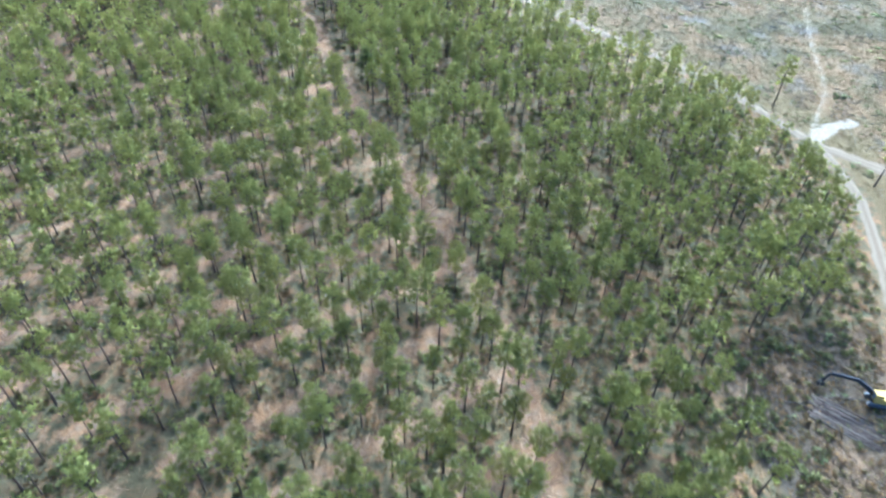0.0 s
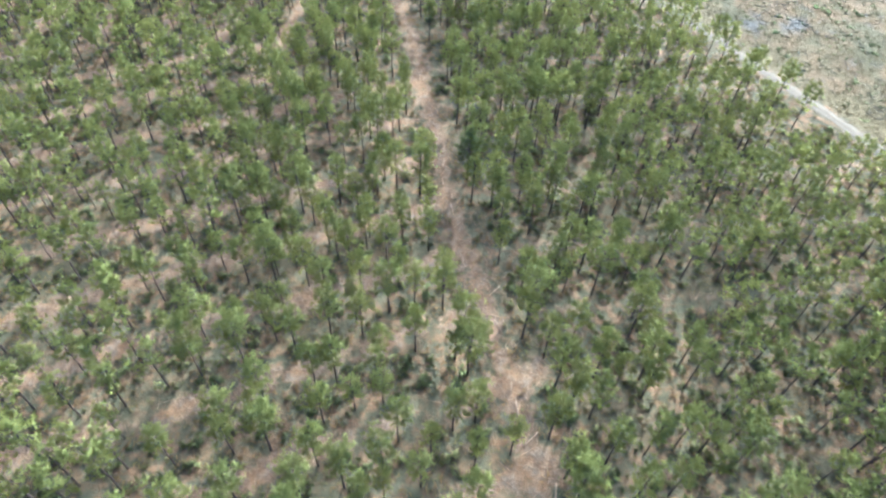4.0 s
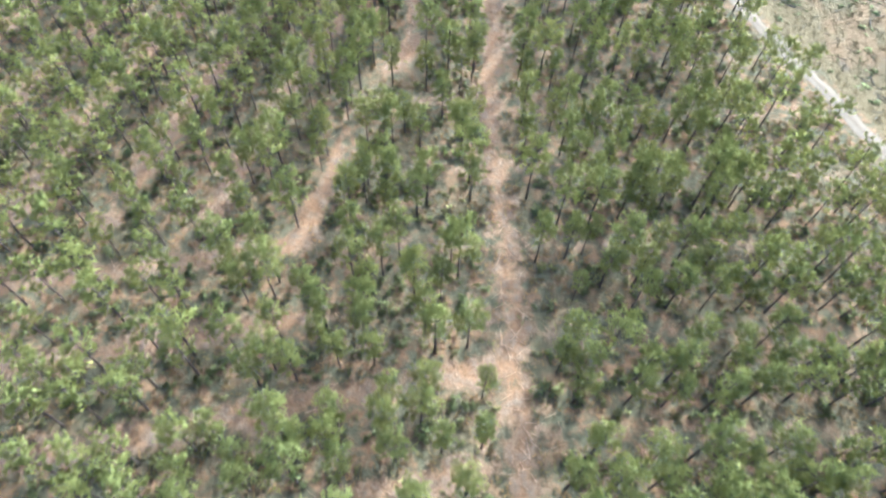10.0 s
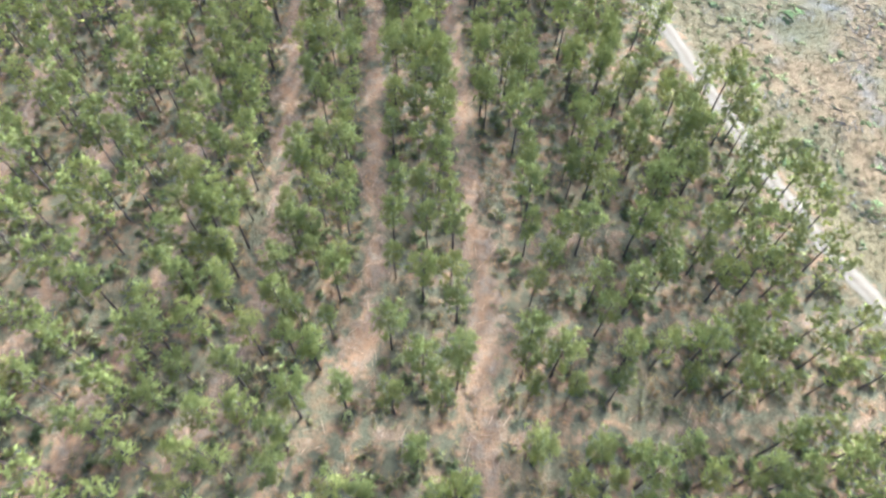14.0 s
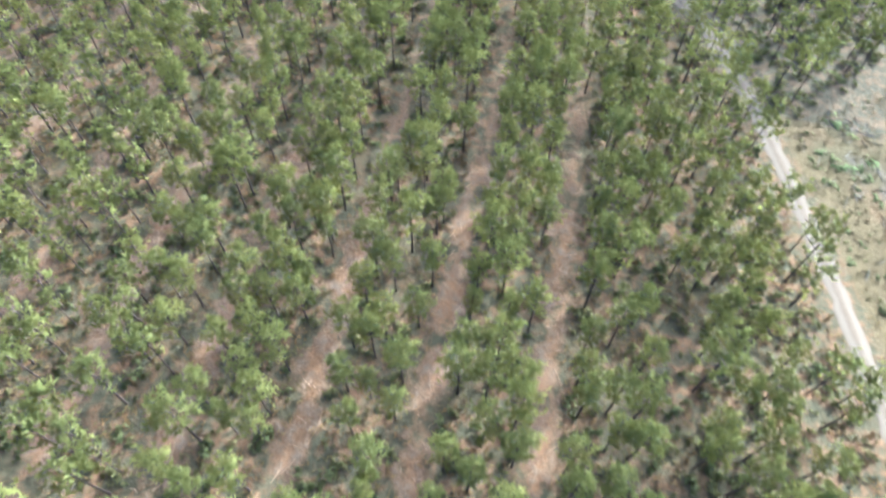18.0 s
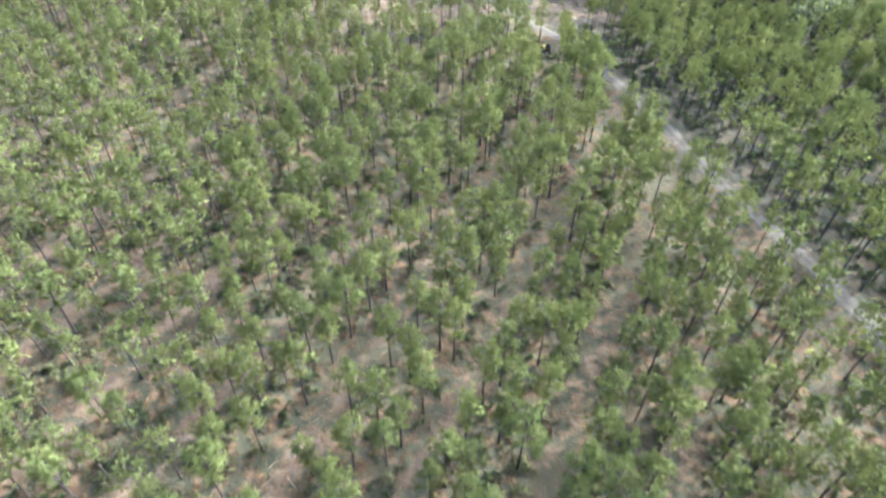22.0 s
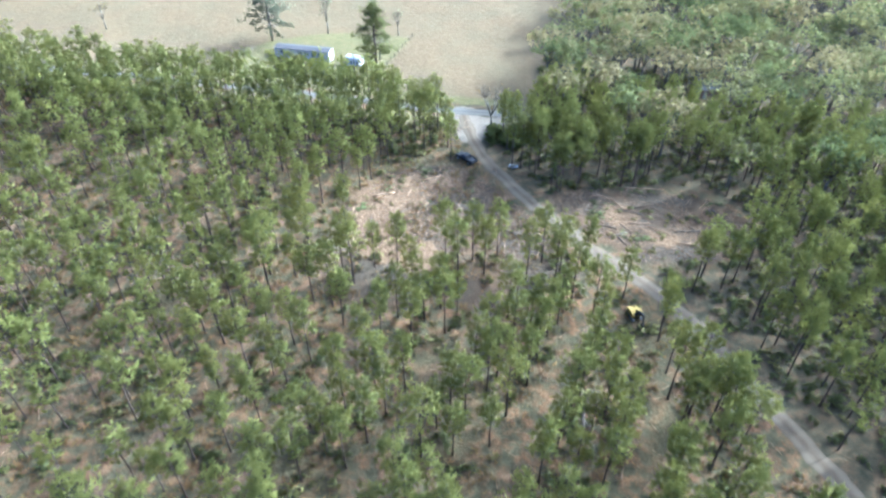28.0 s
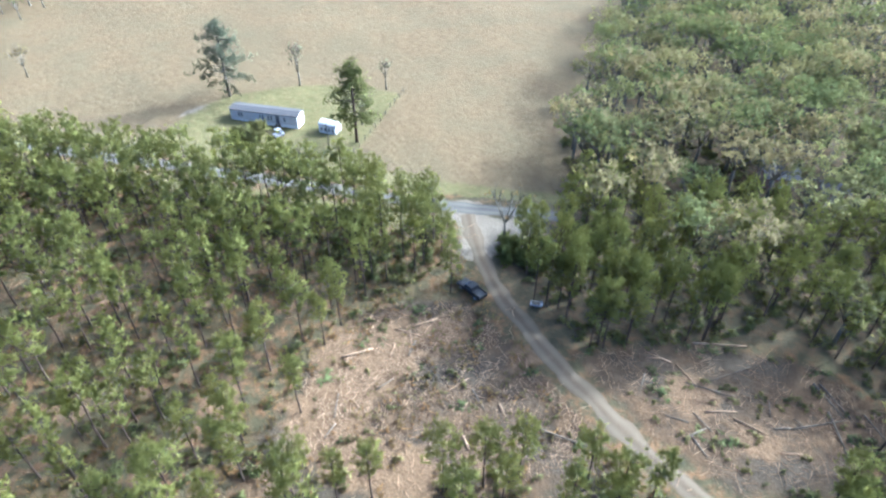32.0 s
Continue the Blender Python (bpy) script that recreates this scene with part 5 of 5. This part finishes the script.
def profile_mesh(name, outline, half, mat, bevel=0.05):
    """A side outline (x, z) made as wide as 2 * half, with rounded edges."""
    bm = bmesh.new()
    a = [bm.verts.new((x, -half, z)) for x, z in outline]
    b = [bm.verts.new((x, half, z)) for x, z in outline]
    bm.faces.new(a)
    bm.faces.new(b[::-1])
    for i in range(len(a)):
        j = (i + 1) % len(a)
        bm.faces.new((a[j], a[i], b[i], b[j]))
    bmesh.ops.recalc_face_normals(bm, faces=bm.faces)
    if bevel:
        bmesh.ops.bevel(bm, geom=list(bm.edges), offset=bevel, segments=2, affect="EDGES", profile=0.6)
    return from_bm(name, bm, mat)


def pickup(paint, label):
    root = tagged(new("pickup_truck"), label, "truck")
    part("body", profile_mesh("body", [(-2.7, 0.5), (2.65, 0.5), (2.75, 0.95), (1.3, 1.12), (-0.9, 1.12), (-2.75, 1.1)], 0.95, paint), root)
    part("cab", profile_mesh("cab", [(1.25, 1.1), (0.55, 1.75), (-0.75, 1.78), (-0.95, 1.1)], 0.82, paint, 0.08), root)
    part("windscreen", profile_mesh("windscreen", [(1.22, 1.16), (1.25, 1.16), (0.65, 1.72), (0.62, 1.72)], 0.7, GLASS, 0), root)
    for y in (-0.825, 0.825):
        part("side_window", box_mesh("side_window", (-0.7, y - 0.01, 1.22, 0.55, y + 0.01, 1.65), GLASS), root)
        part("bed_wall", box_mesh("bed_wall", (-2.7, y - 0.04, 1.08, -0.95, y + 0.04, 1.32), paint, 0.02), root)
        part("headlight", box_mesh("headlight", (2.7, y * 0.85 - 0.15, 0.75, 2.76, y * 0.85 + 0.15, 0.92), WHITE, 0.01), root)
    part("tailgate", box_mesh("tailgate", (-2.76, -0.85, 0.7, -2.7, 0.85, 1.32), paint, 0.01), root)
    part("bumper", box_mesh("bumper", (2.7, -0.9, 0.45, 2.9, 0.9, 0.65), TIN, 0.03), root)
    for x in (-1.75, 1.75):
        for y in (-0.85, 0.85):
            wheel(root, x, y, 0.4, 0.26)
    return root


truck = pickup(TRUCK_PAINT, "dark pickup truck parked beside the sandy road")
truck.matrix_world = Matrix.Translation((-160.6, 401.2, height([(-160.6, 401.2)])[0])) @ Matrix.Rotation(radians(168), 4, "Z")
WHITE_TRUCK = plain("white_truck_paint", (0.24, 0.23, 0.21), 0.35, vary=0.08)


def cart():
    """A small white utility cart."""
    root = tagged(new("utility_cart"), "small white utility cart parked on the lawn", "cart")
    part("body", profile_mesh("body", [(-1.2, 0.3), (1.2, 0.3), (1.3, 0.7), (0.6, 0.85), (0.3, 0.55), (-0.3, 0.55), (-0.4, 0.85), (-1.25, 0.85)], 0.6, WHITE_TRUCK, 0.04), root)
    part("roof", box_mesh("roof", (-0.7, -0.6, 1.75, 0.7, 0.6, 1.82), WHITE_TRUCK, 0.03), root)
    for x in (-0.6, 0.6):
        for y in (-0.52, 0.52):
            part("roof_post", box_mesh("roof_post", (x - 0.03, y - 0.03, 0.5, x + 0.03, y + 0.03, 1.76), STEEL), root)
    part("seat", box_mesh("seat", (-0.4, -0.5, 0.55, 0.1, 0.5, 0.75), DARK, 0.04), root)
    for x in (-0.85, 0.85):
        for y in (-0.55, 0.55):
            wheel(root, x, y, 0.26, 0.2)
    return root


buggy = cart()
buggy.matrix_world = Matrix.Translation((-226.2, 416.6, height([(-226.2, 416.6)])[0])) @ Matrix.Rotation(radians(75), 4, "Z")


def trailer():
    """A low white flatbed trailer piled with pale scrap."""
    root = tagged(new("utility_trailer"), "low white utility trailer with scrap beside the road", "trailer")
    part("bed", box_mesh("bed", (-1.5, -0.8, 0.45, 1.5, 0.8, 0.55), WHITE_TRUCK, 0.02), root)
    for y in (-0.78, 0.78):
        part("side_rail", box_mesh("side_rail", (-1.5, y - 0.03, 0.55, 1.5, y + 0.03, 0.85), WHITE_TRUCK, 0.01), root)
        wheel(root, -0.2, y * 1.12, 0.32, 0.2)
    part("drawbar", box_mesh("drawbar", (1.5, -0.05, 0.42, 2.7, 0.05, 0.52), STEEL), root)
    part("jack", box_mesh("jack", (2.55, -0.04, 0.0, 2.63, 0.04, 0.5), STEEL), root)
    part("scrap", profile_mesh("scrap", [(-1.2, 0.56), (1.0, 0.56), (0.6, 0.95), (-0.1, 0.8), (-0.7, 1.05)], 0.6, OLD_WOOD, 0.05), root)
    return root


rig = trailer()
rig.matrix_world = Matrix.Translation((-150.4, 404.9, height([(-150.4, 404.9)])[0])) @ Matrix.Rotation(radians(25), 4, "Z") @ Matrix.Diagonal((0.65, 0.65, 0.65, 1))


def tracked_loader(boom_out, label):
    """A yellow tracked forestry machine: tracks, house, cab, black knuckle boom with a grapple. The boom points along +x."""
    root = tagged(new("forestry_machine"), label, "loader")
    for y in (-1.0, 1.0):
        part("track", profile_mesh("track", [(-1.6, 0.0), (1.6, 0.0), (1.95, 0.4), (1.6, 0.8), (-1.6, 0.8), (-1.95, 0.4)], 0.28, RUBBER, 0.06), root, "black crawler track", Matrix.Translation((0, y, 0)))
    part("chassis", box_mesh("chassis", (-1.2, -0.75, 0.35, 1.2, 0.75, 0.95), STEEL, 0.04), root)
    house = part("engine_house", profile_mesh("engine_house", [(-1.9, 0.95), (1.2, 0.95), (1.2, 1.6), (0.1, 2.05), (-1.7, 2.05), (-2.0, 1.6)], 1.15, YELLOW, 0.1), root, "yellow engine housing")
    part("exhaust", box_mesh("exhaust", (-1.2, 0.4, 2.0, -1.05, 0.55, 2.5), STEEL, 0.02), house)
    cab = part("cab", profile_mesh("cab", [(0.1, 1.6), (1.55, 1.6), (1.45, 2.85), (0.15, 2.95)], 0.5, YELLOW, 0.06), root, "yellow cab", Matrix.Translation((0, 0.6, 0)))
    part("windscreen", profile_mesh("windscreen", [(1.53, 1.75), (1.56, 1.75), (1.47, 2.75), (1.44, 2.75)], 0.4, GLASS, 0), cab)
    k = boom_out
    joints = [((1.1, 1.6), (1.1 + 2.6 * k, 4.0)), ((1.1 + 2.6 * k, 4.0), (1.1 + 6.2 * k, 4.3)), ((1.1 + 6.2 * k, 4.3), (1.1 + 6.6 * k, 2.2))]
    for i, ((x0, z0), (x1, z1)) in enumerate(joints):
        d = np.array([x1 - x0, z1 - z0])
        q = np.array([-d[1], d[0]]) / np.hypot(*d) * (0.4, 0.32, 0.2)[i]
        mid = (np.array([x0, z0]) + (x1, z1)) / 2 + q * 0.7
        outline = [tuple(np.array([x0, z0]) - q), tuple(np.array([x1, z1]) - q * 0.7), tuple(np.array([x1, z1]) + q * 0.7), tuple(mid + q * 0.4), tuple(np.array([x0, z0]) + q)]
        part(("boom", "stick", "linkage")[i], profile_mesh("arm", outline, (0.22, 0.17, 0.1)[i], STEEL, 0.03), root, "black steel boom", Matrix.Translation((0, -0.35, 0)))
    gx0 = 1.1 + 6.6 * k
    for s in (-1, 1):
        part("grapple_jaw", profile_mesh("grapple_jaw", [(gx0, 2.25), (gx0 + s * 0.55, 1.7), (gx0 + s * 0.5, 1.1), (gx0 + s * 0.15, 0.85), (gx0 + s * 0.3, 1.3), (gx0 + s * 0.3, 1.65)], 0.18, STEEL, 0.02), root, "black grapple jaw", Matrix.Translation((0, -0.35, 0)))
    return root


loader = tracked_loader(1.25, "yellow tracked log loader with a black knuckle boom")
loader.matrix_world = Matrix.Translation((78.4, -47.6, height([(78.4, -47.6)])[0])) @ Matrix.Rotation(math.atan2(5.4, -10.0), 4, "Z")
feller = tracked_loader(0.5, "tracked forestry machine in dull yellow paint among the pines")
feller.matrix_world = Matrix.Translation((-109.8, 378.6, height([(-109.8, 378.6)])[0])) @ Matrix.Rotation(radians(-38), 4, "Z") @ Matrix.Diagonal((0.68, 0.68, 0.68, 1))


def cottage(label, size):
    L, W, H = size
    root = tagged(new("cottage"), label, "house", "houses in the wood")
    wall = part("wall", wall_mesh("wall", L, W, -0.2, H, H + W * 0.24, BRICK), root, "brick walls")
    part("roof", gable_mesh("roof", L, W, H, H + W * 0.24, 0.4, ROOFING), root, "dull brown roof")
    for x in (-L * 0.28, L * 0.28):
        window(root, x, -W / 2 - 0.03, 0.9, 0.9, 1.2, 0, -1)
    part("door", box_mesh("door", (-0.45, -W / 2 - 0.06, 0.0, 0.45, -W / 2 - 0.005, 2.05), WHITE, 0.01), wall)
    part("chimney", box_mesh("chimney", (L * 0.2, 0.3, H, L * 0.2 + 0.6, 0.9, H + W * 0.24 + 0.7), BRICK, 0.02), root)
    return root


for (x, y), size in (((-130.2, 465.5), (6.5, 4.5, 2.6)), ((-120.5, 467.5), (5.0, 4.0, 2.4))):
    c = cottage("small brick house with a dull brown roof among trees", size)
    c.matrix_world = Matrix.Translation((x, y, height([(x, y)])[0])) @ Matrix.Rotation(radians(32), 4, "Z")


# ---- lone trees by the homestead and the junction ----
def lone_tree(pieces, at, mats, label, turn=0.0, name="tall_pine", category="pine tree"):
    ob = tree_thing(name, pieces, ("trunk", "crown"), mats, label, category)
    ob.matrix_world = Matrix.Translation((*at, height([at])[0])) @ Matrix.Rotation(turn, 4, "Z")
    return ob


def old_pine(seed, tall, base, reach, clumps):
    """A tall old pine with a ragged crown in tiers."""
    r = np.random.default_rng(seed)
    stem = np.array([(0, 0, -0.3), (0.1, 0, tall * 0.35), (0, 0.15, tall * 0.7), (0.1, 0.1, tall * 0.98)])
    wood = [tube(stem, [0.022 * tall, 0.017 * tall, 0.01 * tall, 0.003 * tall], 8)]
    tips, sizes = [], []
    for k in range(46):
        f = base + (0.99 - base) * (k / 45)
        at = np.array([0.05, 0.1, tall * f])
        u = (f - base) / (1 - base)
        out = reach * tall * (1 - 0.7 * u**1.3) * r.uniform(0.45, 1.1)
        a = k * 2.4 + r.normal(0, 0.4)
        end = at + (math.cos(a) * out, math.sin(a) * out, out * 0.18 * r.normal(0.4, 1))
        wood.append(tube([at, (at + end) / 2 + (0, 0, 0.05 * out), end], [0.006 * tall, 0.004 * tall, 0.0015 * tall], 4))
        m = max(2, clumps // 46)
        q = r.uniform(0.35, 1.05, m)[:, None]
        tips.append(at + (end - at) * q + r.normal(0, 0.026 * tall, (m, 3)) * (1, 1, 0.9))
        sizes.append(r.uniform(0.4, 0.7, m))
    at = np.vstack(tips)
    v, f = tufts(at, np.concatenate(sizes), 6, 0.2, r)
    return gather(wood), (v, f, np.repeat((at - (0, 0, tall * 0.5)) / tall * 3 + (0, 0, 0.3), 18, axis=0))


PALE_NEEDLES = leaves("greyish_old_needles", [(0.0, (0.1, 0.11, 0.06)), (1.0, (0.19, 0.19, 0.11))], 0.35)
lone_tree(old_pine(901, 18.4, 0.2, 0.46, 1300), (-250.2, 421.6), (GREY_BARK, PALE_NEEDLES), "tall old pine with a ragged greyish crown")
lone_tree(old_pine(902, 18.4, 0.27, 0.37, 1300), (-209.8, 425.3), (BARK, DARK_NEEDLES), "tall dark old pine beside the lawn fence", 1.0)
lone_tree(hardwood_parts(903, 12.0, 70, True, 0.13), (-241.6, 437.2), (GREY_BARK, PALE_NEEDLES), "narrow half-bare tree at the lawn's edge", 0.4, "narrow_tree", "tree")
lone_tree(hardwood_parts(904, 13.5, 14, True, 0.28), (-163.8, 415.6), (GREY_BARK, BRUSH), "nearly leafless grey tree at the road junction", 0.9, "bare_tree", "tree")
for seed, size, at in ((905, 3.6, (-229.4, 412.6)), (915, 2.4, (-232.4, 410.6))):
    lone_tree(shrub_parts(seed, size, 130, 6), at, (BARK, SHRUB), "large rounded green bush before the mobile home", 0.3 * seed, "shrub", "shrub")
lone_tree(hardwood_parts(906, 9.0, 60, True, 0.25), (-214.5, 432.0), (GREY_BARK, PALE_NEEDLES), "thin pale tree behind the shed", 2.2, "thin_tree", "tree")
lone_tree(hardwood_parts(907, 9.0, 50, True, 0.16), (-222, 449.0), (GREY_BARK, PALE_NEEDLES), "thin leafless tree at the pasture fence", 3.2, "thin_tree", "tree")
lone_tree(hardwood_parts(908, 9.0, 90, True, 0.3), (-302.0, 396.0), (GREY_BARK, BRUSH), "pale bare tree standing in the pasture", 1.2, "bare_tree", "tree")
lone_tree(old_pine(909, 13.0, 0.5, 0.26, 300), (10.1, 73.2), (BARK, DARK_NEEDLES), "dark spreading pine beside the thinned track", 0.6, "dark_pine")
# hedge at the junction
r = np.random.default_rng(321)
for k, (x, y) in enumerate([(-161.0, 411.5), (-158.5, 413.5), (-156.0, 415.5), (-160.3, 415.3), (-157.6, 418.0), (-162.0, 415.5), (-155.6, 412.4)]):
    s, f = shrub_parts(700 + k, 2.4, 60, 6)
    lone_tree((s, f), (x, y), (BARK, DARK_NEEDLES), "dark dense evergreen shrub at the road junction", 0.7 * k, "shrub", "shrub")


def post(at, tall, mat, name, label, category, group=""):
    v, f = tube([(0, 0, -0.2), (0, 0, tall * 0.5), (0, 0, tall)], [0.08, 0.075, 0.07], 8)
    ob = new(name, mesh_of(name, v, f, [mat], smooth=True))
    ob.location = (*at, height([at])[0])
    return tagged(ob, label, category, group)


def fence(a, b, count):
    """A wire fence: posts and two strands."""
    a, b = np.array(a, float), np.array(b, float)
    root = tagged(new("fence"), "old wire fence with grey wooden posts along the lawn", "fence")
    for k in range(count):
        p = a + (b - a) * k / (count - 1)
        v, f = tube([(0, 0, -0.2), (0, 0, 0.7), (0, 0, 1.3)], [0.07, 0.065, 0.06], 7)
        part("post", mesh_of("post", v, f, [GREY_BARK]), root, "", Matrix.Translation((*p, height([p])[0])))
    for z in (0.6, 1.15):
        v, f = tube([(*a, z + height([a])[0]), (*((a + b) / 2), z - 0.05 + height([(a + b) / 2])[0]), (*b, z + height([b])[0])], [0.012] * 3, 4)
        part("wire", mesh_of("wire", v, f, [STEEL]), root)
    return root


fence((-204.8, 415.5), (-217.2, 450.2), 13)


def utility_pole(at, tall):
    root = tagged(new("utility_pole"), "grey wooden utility pole with a cross-arm", "utility pole")
    v, f = tube([(0, 0, -0.3), (0, 0, tall / 2), (0, 0, tall)], [0.15, 0.13, 0.1], 10)
    part("pole", mesh_of("pole", v, f, [GREY_BARK], smooth=True), root)
    part("cross_arm", box_mesh("cross_arm", (-0.9, -0.06, tall - 0.7, 0.9, 0.06, tall - 0.58), GREY_BARK, 0.01), root)
    for x in (-0.8, 0.8):
        part("insulator", box_mesh("insulator", (x - 0.05, -0.05, tall - 0.58, x + 0.05, 0.05, tall - 0.42), WHITE, 0.015), root)
    root.location = (*at, height([at])[0])
    return root


utility_pole((-212.6, 419.4), 6.5)
